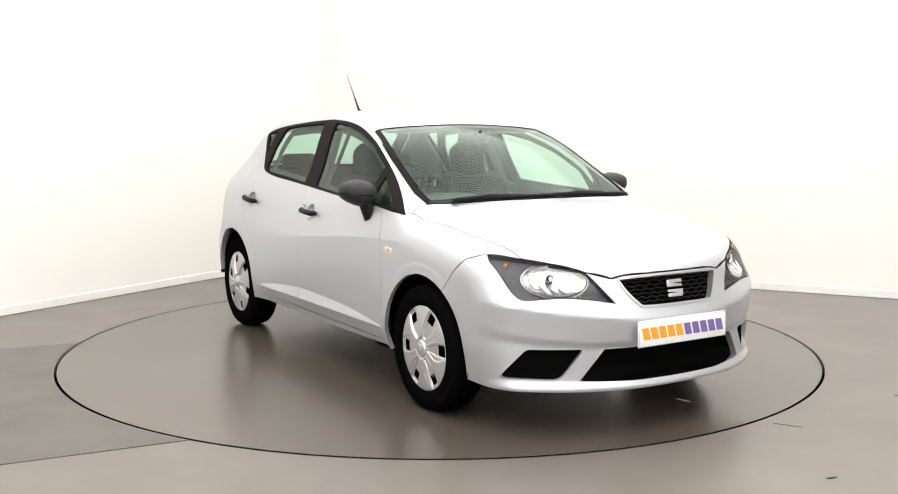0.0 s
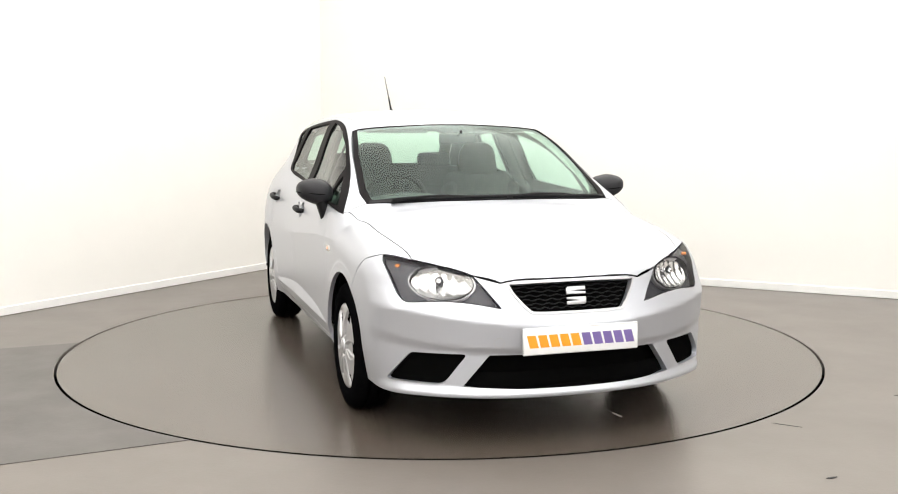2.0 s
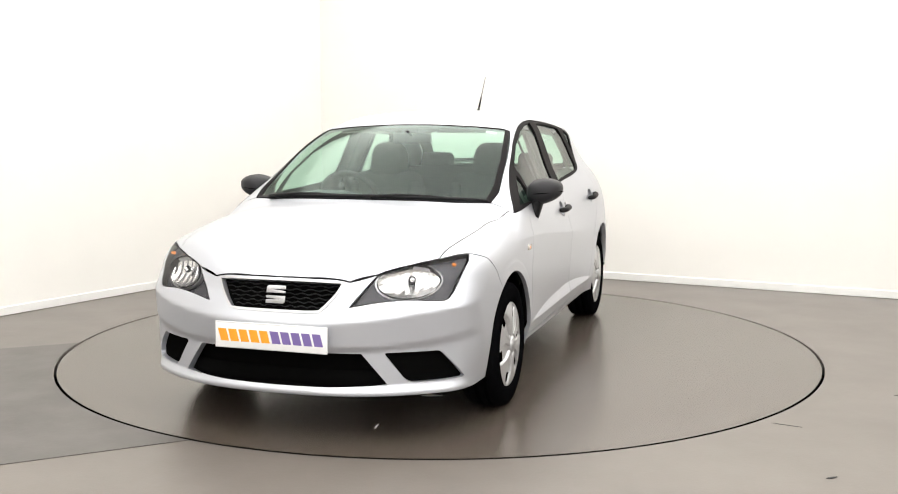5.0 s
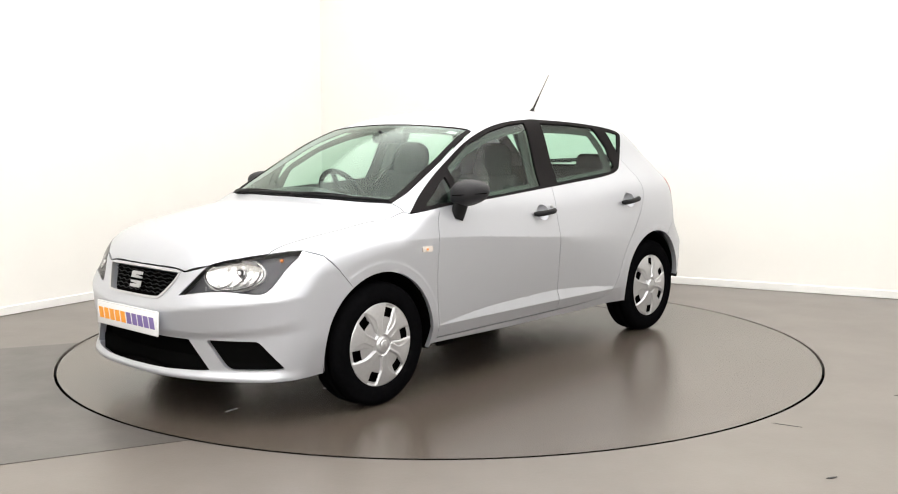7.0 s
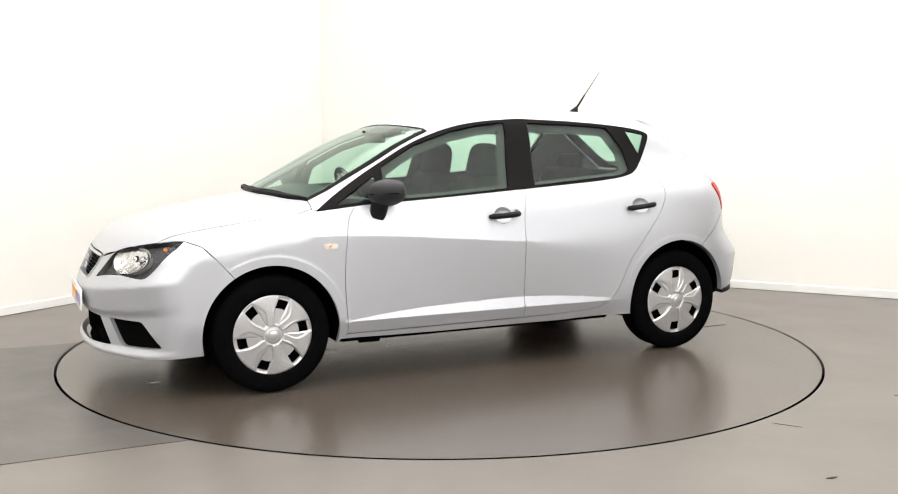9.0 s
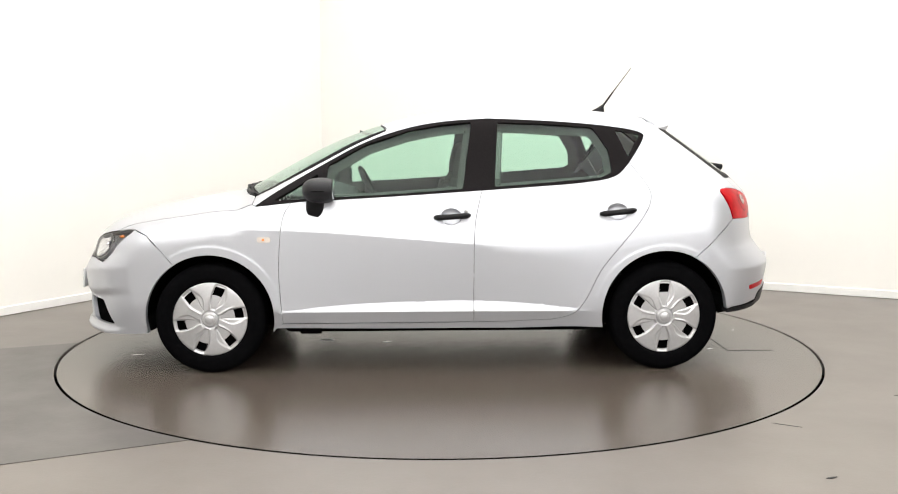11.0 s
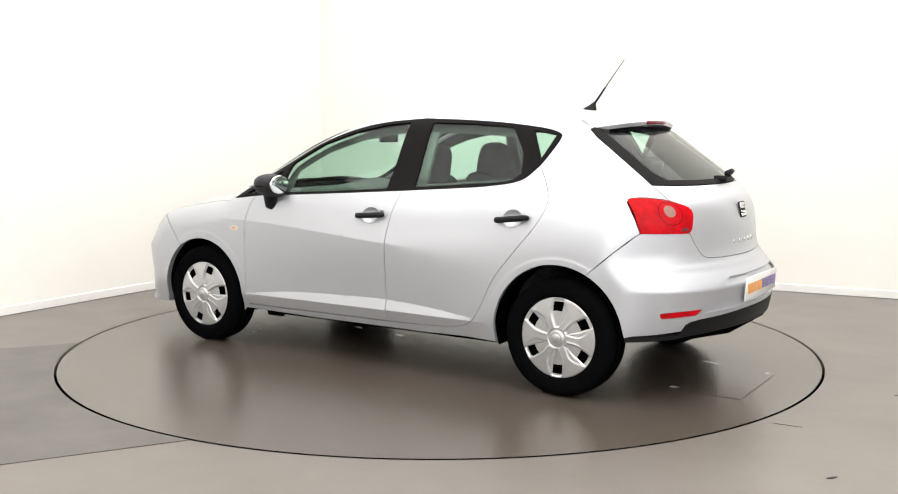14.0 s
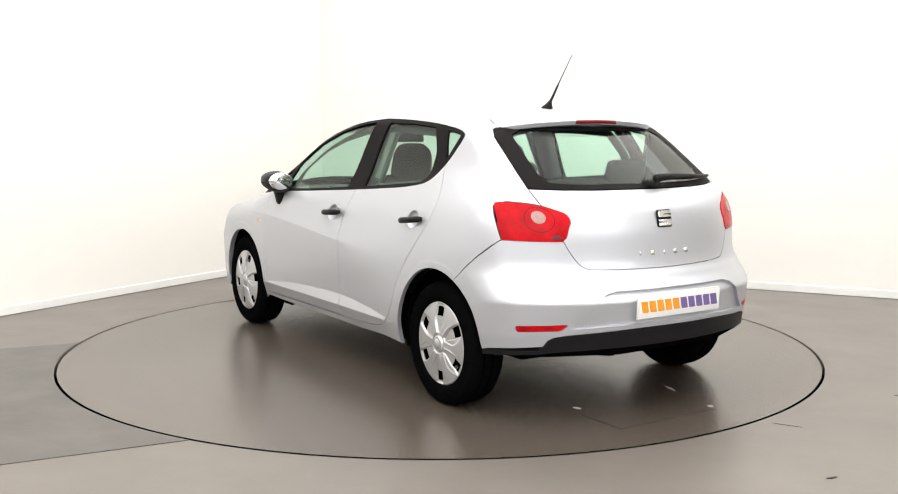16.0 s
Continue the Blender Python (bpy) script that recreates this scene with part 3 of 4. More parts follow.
def build_body():
    # bonnet
    half = cat(FR(CREST), FR(LAMP_TOP[:5]), T(BON_SHUT), T(curve([(1.0, .70), (1.005, .64), (1.06, .50), (1.10, .328), (1.128, .15), (1.135, 0)])))
    half[0, 1] = half[-1, 1] = 0
    panel("bonnet", [both(half)], "top", PAINT, car, grid=.035, gap=.0022, flange=FLANGE)
    # roof
    seam = [(.285, .50), (.1, .515), (-.3, .525), (-.8, .515), (-1.05, .50), (-1.19, .475)]
    half = cat(T([(.325, 0), (.318, .25)]), T(curve(seam)), T([(-1.225, .30), (-1.24, .12), (-1.243, 0)]))
    half[0, 1] = half[-1, 1] = 0
    panel("roof", [both(half)], "top", PAINT, car, gap=.001, grid=.04)
    # bumper
    half = cat(FR([(0, .6895), (.13, .6895), (.26, .6875), (.318, .6765)]), FR([(.421, .705)]), FR(LAMP_LOW[::-1]), FR([(.735, .778)]), S([(1.566, .752), (1.50, .685)]),
               S(ARCH_F[:14][::-1]), S([(1.572, .218), (1.66, .212), (1.73, .209)]), FR([(.72, .207), (.62, .206), (.45, .205), (.25, .205), (0, .205)]))
    half[0, 1] = half[-1, 1] = 0
    grille = both(cat(FR([(0, .676), (.15, .675), (.285, .672)]), FR(curve([(.285, .672), (.262, .63), (.215, .575), (.18, .562), (0, .56)]))))
    low = both(FR([(0, .384), (.20, .384), (.377, .383), (.478, .252), (.25, .242), (0, .240)]))
    fog = rounded([(.466, .386), (.672, .386), (.757, .262), (.572, .258), (.548, .270)], .016)
    fl, frr = FR(fog), FR(fog) * (1, -1, 1)
    for g in (grille, low):
        g[np.abs(g[:, 1]) < 2e-3, 1] = 0
    bumper = panel("front_bumper", [both(half), grille, low, fl, frr], "front", PAINT, car, grid=.015, depth=.03)
    # grille and intakes lie behind their openings
    gp = panel("grille", [grille], "front", MATT, car, "black honeycomb-pattern radiator grille", gap=-.012, depth=0, lift=-.032)
    ring = both(cat(FR([(0, .6855), (.15, .6845), (.297, .680)]), FR(curve([(.297, .680), (.272, .628), (.222, .566), (.18, .552), (0, .550)]))))
    panel("grille_surround", [ring, grille], "front", CAPM, gp, "silver rim round the grille", gap=0, depth=.014, lift=.004, grid=.05)
    for i in range(7):
        z = .572 + i * .0165
        w = .19 + (z - .56) * .85
        pts = []
        for k in range(41):
            y = -w + 2 * w * k / 40
            pts.append((y, z + .0035 * math.sin(k * math.pi / 2.5 + i * math.pi)))
        link("grille_bar", tube([tuple(p - np.array([.024, 0, 0])) for p in FR(pts)], .0026, 6), BLACK, gp)
    panel("lower_intake", [low], "front", MATT, bumper, "black lower air intake", gap=-.02, depth=0, lift=-.06)
    for s in (1, -1):
        panel("fog_blank", [fl], "front", MATT, bumper, "black blanking panel in the bumper's side intake", gap=-.012, depth=0, lift=-.022, sgn=s)
    # tow-eye cover
    c = FR([(-.345 + .022 * math.cos(a), .44 + .022 * math.sin(a)) for a in np.linspace(0, 2 * math.pi, 25)[:-1]])
    c2 = FR([(-.345 + .0195 * math.cos(a), .44 + .0195 * math.sin(a)) for a in np.linspace(0, 2 * math.pi, 25)[:-1]])
    panel("tow_eye_cover", [c * (1, -1, 1), c2 * (1, -1, 1)], "front", CAPM, bumper, gap=0, depth=0, lift=.0015, sgn=-1)
    # rear bumper, tailgate
    hatch_low = curve([(.521, .818), (.488, .757), (.44, .702), (.36, .690), (.11, .685), (0, .684)], 3)
    val_top = curve([(.642, .362), (.607, .404), (.45, .420), (.238, .430), (0, .432)], 3)
    half = cat(RR(hatch_low[::-1]), RR([(.62, .820), (.745, .826)]), S([(-1.615, .82), (-1.52, .735)]), S([p for p in ARCH_R[23:] if p[1] > .338]),
               S([(-1.582, .336), (-1.62, .345)]), RR(val_top))
    half[0, 1] = half[-1, 1] = 0
    rec = both(RR([(0, .602)] + [(.34, .600), (.395, .588), (.425, .565), (.48, .50), (.545, .440), (.45, .446), (.25, .452), (0, .454)]))
    rec[np.abs(rec[:, 1]) < 2e-3, 1] = 0
    refl = rounded([(.745, .455), (.557, .462), (.585, .436), (.738, .430)], .008)
    rl = RR(refl)
    rb = panel("rear_bumper", [both(half), rec, rl, rl * (1, -1, 1)], "rear", PAINT, car, grid=.02, depth=.03)
    panel("plate_recess", [rec], "rear", PAINT, rb, gap=-.003, depth=0, lift=-.016)
    for s in (1, -1):
        panel("reflector", [rl], "rear", RED, rb, "narrow red reflector strip", gap=.001, depth=.01, lift=.001, sgn=s)
    half = cat(RR(val_top[::-1]), RR([(.66, .345)]), S([(-1.62, .343), (-1.585, .334), (-1.583, .315)]), RR([(.66, .325), (.60, .335), (.40, .345), (0, .348)]))
    half[0, 1] = half[-1, 1] = 0
    panel("rear_valance", [both(half)], "rear", BLACK, rb, "unpainted black lower valance", depth=.05, lift=.004)
    half = cat(RR([(0, 1.036), (.30, 1.037), (.464, 1.040), (.590, 1.046), (.580, .977), (.50, .944), (.484, .92), (.484, .900)]), RR(hatch_low))
    half[0, 1] = half[-1, 1] = 0
    gate = panel("tailgate", [both(half)], "rear", PAINT, car, grid=.035)
    gl = [(0, 1.330), (.30, 1.333), (.47, 1.333), (.53, 1.316), (.555, 1.275), (.585, 1.10), (.590, 1.050), (.464, 1.043), (.30, 1.040), (0, 1.039)]
    gin = [(0, 1.312), (.30, 1.312), (.42, 1.312), (.475, 1.29), (.505, 1.12), (.49, 1.078), (.46, 1.068), (.30, 1.063), (0, 1.062)]
    go, gi = both(RR(gl)), both(RR(gin))
    for g in (go, gi):
        g[np.abs(g[:, 1]) < 2e-3, 1] = 0
    panel("rear_window", [go], "rear", GLASS, gate, "green-tinted heated rear window", depth=0, lift=-.001, grid=.05)
    panel("rear_window_border", [go, gi], "rear", TRIM, gate, gap=.001, depth=.01, lift=.0004, grid=.05)
    # windscreen
    ws = [(1.135, 0), (1.10, .328), (1.06, .50), (.995, .655), (.90, .668), (.6, .632), (.285, .567), (.292, .50), (.318, .25), (.325, 0)]
    wi = [(1.095, 0), (1.066, .30), (1.028, .47), (.985, .622), (.90, .632), (.6, .602), (.294, .541), (.301, .48), (.325, .25), (.332, 0)]
    wo, win = both(T(ws)), both(T(wi))
    for g in (wo, win):
        g[np.abs(g[:, 1]) < 2e-3, 1] = 0
    scr = panel("windscreen", [wo], "top", SCREENG, car, "green-tinted laminated windscreen", depth=0, lift=-.002, grid=.05)
    panel("screen_border", [wo, win], "top", TRIM, scr, gap=.001, depth=.006, lift=.0006, grid=.04)

    for s in (1, -1):
        # wing
        fe = cat(S(DOOR_FRONT), S(ARCH_F[13:][::-1]), S([(1.50, .685), (1.566, .752)]), FR(LAMP_TOP[::-1][:3]),
                 T(BON_SHUT), S([(.985, .903), (.90, .913)]))
        wing = panel("front_wing", [fe], "tube", PAINT, car, sgn=s)
        ind = rounded([(.898, .716), (.970, .716), (.972, .745), (.900, .745)], .014)
        panel("side_repeater", [S(ind)], "side", CLEAR, wing, "clear side indicator with amber bulb", gap=0, depth=.006, lift=.005, sgn=s)
        panel("repeater_bulb", [S(rounded([(.931, .725), (.945, .725), (.945, .736), (.931, .736)], .004))], "side", AMBER, wing, gap=0, depth=.003, lift=.0065, sgn=s)
        # doors
        fd = cat(S(BELT_F[4:]), S(DOOR_MID), S([(.30, .273)]), S(DOOR_FRONT[::-1]))
        dish = lambda cx, cz: np.stack([cx + .056 * np.cos(np.linspace(0, 2 * math.pi, 37)[:-1]), cz + .043 * np.sin(np.linspace(0, 2 * math.pi, 37)[:-1])], 1)

        def sink(cx, cz):
            def f(P):
                r = np.clip(1 - ((P[:, 0] - cx) / .056) ** 2 - ((P[:, 2] - cz) / .043) ** 2, 0, 1)
                return P - np.stack([0 * r, .024 * np.sqrt(r), 0 * r], 1)
            return f
        d1, d2 = S(dish(-.069, .848)), S(dish(-.972, .873))
        door = panel("front_door", [fd, d1], "side", PAINT, car, sgn=s)
        panel("handle_dish", [d1], "side", PAINT, door, gap=0, depth=0, grid=.009, sgn=s, form=sink(-.069, .848))
        rd = cat(S(BELT_R), S(DOOR_REAR), S([(-.40, .278)]), S(DOOR_MID[::-1]))
        rdoor = panel("rear_door", [rd, d2], "side", PAINT, car, sgn=s)
        panel("handle_dish", [d2], "side", PAINT, rdoor, gap=0, depth=0, grid=.009, sgn=s, form=sink(-.972, .873))
        # window frames and panes
        fo = cat(S(BELT_F), S(DLO_TOP_F[::-1]))
        g1 = S(rounded([(.60, 1.120), (.395, 1.233), (.171, 1.305), (-.033, 1.344), (-.188, 1.357), (-.135, .994), (.25, .968), (.615, .950)], .012))
        g2 = S(rounded([(.885, .936), (.652, 1.075), (.655, .948)], .01))
        panel("window_frame", [fo, g1, g2], "side", TRIM, door, gap=0, depth=.015, lift=.001, sgn=s)
        panel("window_glass", [g1], "side", GLASS, door, gap=-.006, depth=0, lift=-.006, sgn=s, grid=.06)
        panel("quarter_light", [g2], "side", GLASS, door, gap=-.006, depth=0, lift=-.006, sgn=s, grid=.06)
        ro = cat(S(BELT_R), S([(-1.035, 1.16), (-.985, 1.25)]), S(DLO_TOP_R[::-1]))
        g3 = S(rounded([(-.335, 1.354), (-.60, 1.347), (-.86, 1.327), (-.945, 1.20), (-.958, 1.085), (-.90, 1.054), (-.788, 1.043), (-.31, 1.004)], .015))
        panel("window_frame", [ro, g3], "side", TRIM, rdoor, gap=0, depth=.015, lift=.001, sgn=s)
        panel("window_glass", [g3], "side", GLASS, rdoor, gap=-.006, depth=0, lift=-.006, sgn=s, grid=.06)
        for hole, owner in ((g1, door), (g3, rdoor)):
            panel("inner_window_surround", [hole, hole], "side", PILLAR, owner, "grey inner lining round the window", gap=-.034, depth=0, lift=-.05, sgn=s, grid=.06)
        # body side with its rear quarter
        bs = cat(S(DLO_TOP_F), S(DLO_TOP_R), S(DLO_Q), S(DOOR_REAR), S([(-.40, .278), (-.191, .272), (.30, .270), (.842, .268)]), S([(.888, .262), (.885, .243), (.3, .236), (-.4, .236), (-.895, .243)]),
                 S(ARCH_R[:24]), S([(-1.52, .735), (-1.615, .82)]), RR([(.746, .828), (.753, .89), (.739, .976), (.70, .993), (.582, .977)]),
                 RR([(.592, 1.048), (.587, 1.10), (.557, 1.275), (.532, 1.316), (.472, 1.335)]), T([(-1.22, .473)]), T(curve(seam)[::-1]), T([(.285, .567), (.6, .633), (.90, .669), (.998, .655), (1.0, .70), (1.005, .752)]))
        bside = panel("body_side", [bs], "tube", PAINT, car, sgn=s)
        q = cat(S(DLO_Q), S([(-1.035, 1.16), (-.985, 1.25)]))
        g4 = S(rounded([(-.985, 1.312), (-1.118, 1.287), (-1.052, 1.168)], .008))
        panel("quarter_window_frame", [q, g4], "side", TRIM, bside, gap=0, depth=.012, lift=.001, sgn=s)
        panel("quarter_window", [g4], "side", GLASS, bside, gap=-.005, depth=0, lift=-.005, sgn=s, grid=.06)
        # tail lamp
        tl = cat(RR(curve([(.752, .89), (.738, .975), (.70, .992), (.579, .974), (.50, .944), (.484, .915), (.495, .87), (.521, .820), (.62, .819), (.745, .826)], 3)))
        lamp = panel("tail_lamp", [tl], "rear", RED, car, "large red tail lamp cluster", gap=.002, depth=.03, lift=.003, sgn=s)
        c = RR([(.608 + .027 * math.cos(a), .925 + .027 * math.sin(a)) for a in np.linspace(0, 2 * math.pi, 33)[:-1]])
        panel("lamp_lens", [c], "rear", PEARL, lamp, "frosted round lens", gap=0, depth=.004, lift=.005, sgn=s, grid=.015)
        c = RR([(.605 + .058 * math.cos(a), .915 + .055 * math.sin(a)) for a in np.linspace(0, 2 * math.pi, 41)[:-1]])
        c2 = RR([(.605 + .055 * math.cos(a), .915 + .052 * math.sin(a)) for a in np.linspace(0, 2 * math.pi, 41)[:-1]])
        panel("lamp_ring", [c, c2], "rear", DARKRED, lamp, gap=0, depth=0, lift=.0045, sgn=s, grid=.015)
        c = RR(rounded([(.52, .832), (.548, .848), (.575, .830)], .004))
        panel("reversing_lens", [c], "rear", HLGREY, lamp, gap=0, depth=0, lift=.0045, sgn=s, grid=.015)
        headlamp(s)


def headlamp(s):
    ol = lamp_outline()
    ring = lambda k: FR([(.545 + .122 * k * math.cos(a), .677 + .066 * k * math.sin(a)) for a in np.linspace(0, 2 * math.pi, 49)[:-1]])
    lamp = panel("headlamp", [ol, ring(.97)], "front", HLGREY, car, "headlamp with grey bezel and clear cover", gap=.002, depth=-.027, lift=-.028, sgn=s)
    panel("lamp_cover", [ol], "front", LAMPG, lamp, "clear plastic cover", gap=.003, depth=0, lift=.0, sgn=s, grid=.04)
    def hollow(P):
        r = np.clip(1 - ((P[:, 1] - .545) / .122) ** 2 - ((P[:, 2] - .677) / .066) ** 2, 0, 1)
        flute = np.abs((P[:, 1] / .034) % 1 - .5) * np.clip(4 * r, 0, 1) * np.clip(5 * (1 - r), 0, 1)
        return P - np.stack([.012 + .055 * r ** .8 + .008 * flute, 0 * r, 0 * r], 1)
    panel("reflector_bowl", [ring(1)], "front", CHROME, lamp, "wide chrome reflector bowl", gap=0, depth=0, grid=.005, sgn=s, form=hollow)
    panel("bowl_rim", [ring(1.05), ring(.99)], "front", CAPM, lamp, gap=0, depth=.03, grid=.02, sgn=s, lift=-.011)
    m = pose(1.834, s * .545, .680, 0, -6, s * 16)
    b = lathe([(0, .022), (.007, .021), (.010, .014), (.011, -.03)], 24, "X")
    bmesh.ops.transform(b, matrix=m, verts=b.verts)
    link("bulb_shield", b, CHROME, lamp)
    b = lathe([(.0115, .008), (.016, .008), (.016, .0), (.0115, .0)], 24, "X", True)
    bmesh.ops.transform(b, matrix=m, verts=b.verts)
    link("bulb_collar", b, GREYP, lamp)
    ab = lathe([(0, .010), (.006, .009), (.008, 0), (.008, -.01)], 20, "X")
    bmesh.ops.transform(ab, matrix=pose(1.724, s * .695, .736, 0, -4, s * 40), verts=ab.verts)
    link("turn_signal_bulb", ab, AMBER, lamp, "amber turn signal bulb")


# ---- wheels, fittings and cabin ----
def wheel_mesh():
    prof = [(.185, -.07), (.200, -.088), (.245, -.0925), (.280, -.086), (.293, -.072), (.298, -.05), (.298, -.030), (.291, -.028), (.291, -.020), (.298, -.018), (.299, .0),
            (.298, .018), (.291, .020), (.291, .028), (.298, .030), (.298, .05), (.293, .072), (.283, .084), (.262, .0905), (.235, .0925), (.212, .090), (.203, .083), (.196, .074), (.185, .06)]
    return lathe(prof, 72)


def ease(a, b, x):
    t = min(max((x - a) / (b - a), 0), 1)
    return t * t * (3 - 2 * t)


def cap_mesh():
    """A wheel cover: six openings at the ends of sunken channels, broad blades between them."""
    bm = bmesh.new()
    radii = [0.0, .012, .022, .029, .032, .035, .037, .040, .043, .046, .049, .052, .056] + [.060 + .004 * k for k in range(17)] + [.128, .132, .138, .146, .154, .162, .168, .172, .175, .178, .181, .185, .189, .193, .196, .198]
    n = 300

    def turn(a, r):
        d = (a + math.pi / 6) % (math.pi / 3) - math.pi / 6
        return (d + .10 * (.15 - r) / .15 * ease(.05, .09, r)) * r

    def height(r, u):
        h = .025 - .016 * (r / .198) ** 2
        wide = .009 + .017 * ease(.05, .13, r)
        reach = ease(.048, .056, r) * (1 - ease(.181, .188, r))
        h -= .011 * reach * (1 - ease(wide - .001, wide + .004, abs(u)))
        lobe = wide + .024 * max(math.sin(math.pi * min(max((r - .055) / .125, 0), 1)), 0)
        if u > 0:
            h -= .0045 * reach * (1 - ease(lobe - .001, lobe + .004, u)) * ease(wide - .002, wide + .002, u)
        else:
            h += .0025 * reach * math.exp(-((-u - wide - .007) / .005) ** 2) * (1 - ease(.10, .15, r))
        h -= .007 * ease(.036, .038, r) * (1 - ease(.043, .049, r))
        h += .005 * (1 - ease(.031, .037, r))
        return h - max(r - .187, 0) * .9
    rows = [[bm.verts.new((r * math.cos(2 * math.pi * k / n), height(r, turn(2 * math.pi * k / n, r)), r * math.sin(2 * math.pi * k / n))) for k in range(n)] for r in radii]
    for i in range(len(rows) - 1):
        r = (radii[i] + radii[i + 1]) / 2
        for k in range(n):
            if .127 < r < .173 and abs(turn(2 * math.pi * (k + .5) / n, r)) < .0245:
                continue
            bm.faces.new((rows[i][k], rows[i][(k + 1) % n], rows[i + 1][(k + 1) % n], rows[i + 1][k]))
    bmesh.ops.remove_doubles(bm, verts=bm.verts, dist=1e-5)
    bmesh.ops.recalc_face_normals(bm, faces=bm.faces)
    if sum(f.normal.y for f in bm.faces) < 0:
        bmesh.ops.reverse_faces(bm, faces=bm.faces)
    return bm


def build_wheels():
    """One wheel with its parts, then the other three."""
    wheel = link("wheel", wheel_mesh(), RUBBER, car, "black road tyre with silver wheel cover")
    cap = cap_mesh()
    bmesh.ops.scale(cap, vec=(1.05, 1, 1.05), verts=cap.verts)
    link("wheel_cover", cap, CAPM, wheel, "silver plastic wheel cover with six openings").location = (0, .073, 0)
    link("badge_disc", lathe([(0, .0365), (.022, .036), (.025, .033)], 32), CAPM, wheel).location = (0, .070, 0)
    link("steel_rim", lathe([(0, .045), (.06, .05), (.12, .035), (.17, .04), (.196, .06), (.196, -.07)], 48), MATT, wheel)
    for k in range(6):
        a = math.pi / 3 * k + .35
        link("wheel_bolt", rbox((.016, .012, .016), (.135 * math.cos(a), .048, .135 * math.sin(a)), .003, 1), CAPM, wheel)
    drum = lathe([(0, -.06), (.13, -.06), (.13, .03), (0, .03)], 40)
    link("brake_drum", drum, RUBBER, wheel)
    spots = [(1.2345, 1, 12), (-1.2345, 1, 30), (1.2345, -1, 5), (-1.2345, -1, 44)]
    for i, (x, s, a) in enumerate(spots):
        m = pose(x, s * .735, .298) @ (Matrix() if s > 0 else Matrix.Rotation(math.pi, 4, "Z")) @ Matrix.Rotation(radians(a), 4, "Y")
        if i == 0:
            wheel.matrix_local = m
        else:
            copy_thing(wheel, m)


def arch_liner(x, s):
    """The dark inside of a wheel arch."""
    bm = bmesh.new()
    R, zc = .365, .305
    angs = np.radians(np.linspace(-14, 194 if x > 0 else 178, 40))
    rows = [[bm.verts.new((x + r * math.cos(a), s * y, zc + r * math.sin(a))) for a in angs] for r, y in ((R - .012, .80), (R, .70), (R, .42), (.0, .42))]
    for p, q in zip(rows, rows[1:]):
        for k in range(len(angs) - 1):
            bm.faces.new((p[k], p[k + 1], q[k + 1], q[k]))
    bmesh.ops.remove_doubles(bm, verts=bm.verts, dist=1e-5)
    link("arch_liner", bm, MATT, car, "dark wheel arch liner")


def build_underside():
    for x in (1.2345, -1.2345):
        for s in (1, -1):
            arch_liner(x, s)
    link("floor_pan", rbox((1.70, 1.38, .10), (0, 0, .245), .03), MATT, car)
    link("centre_pan", rbox((3.1, .84, .16), (.2, 0, .26), .03), MATT, car)
    link("front_undertray", loft([[(1.56, -.74, .225), (1.56, .74, .225), (1.56, .74, .30), (1.56, -.74, .30)], [(1.82, -.66, .215), (1.82, .66, .215), (1.82, .66, .30), (1.82, -.66, .30)],
                                  [(2.0, -.36, .215), (2.0, .36, .215), (2.0, .36, .30), (2.0, -.36, .30)]]), MATT, car)
    link("rear_undertray", loft([[(-1.56, -.74, .30), (-1.56, .74, .30), (-1.56, .74, .40), (-1.56, -.74, .40)], [(-1.78, -.62, .31), (-1.78, .62, .31), (-1.78, .62, .40), (-1.78, -.62, .40)],
                                 [(-1.92, -.30, .31), (-1.92, .30, .31), (-1.92, .30, .40), (-1.92, -.30, .40)]]), MATT, car)
    link("silencer", rbox((.30, .5, .12), (-1.62, -.1, .315), .05), MATT, car)
    link("exhaust_pipe", tube([(-.9, .1, .22), (-1.4, .12, .22), (-1.6, .05, .24)], .03, 12), MATT, car)
    link("engine_bulkhead", rbox((.06, 1.30, .60), (1.02, 0, .60), .02), MATT, car)
    link("engine_block", rbox((.80, .82, .32), (1.45, 0, .46), .05), MATT, car)
    for s in (1, -1):
        link("jacking_lug", rbox((.12, .03, .03), (.70, s * .74, .215), .008, 2), MATT, car)
        link("suspension_arm", tube([(-1.2345, s * .60, .26), (-.85, s * .5, .24)], .035, 10), MATT, car)
    link("rear_axle", tube([(-1.2345, -.66, .28), (-1.2345, .66, .28)], .04, 12), MATT, car)


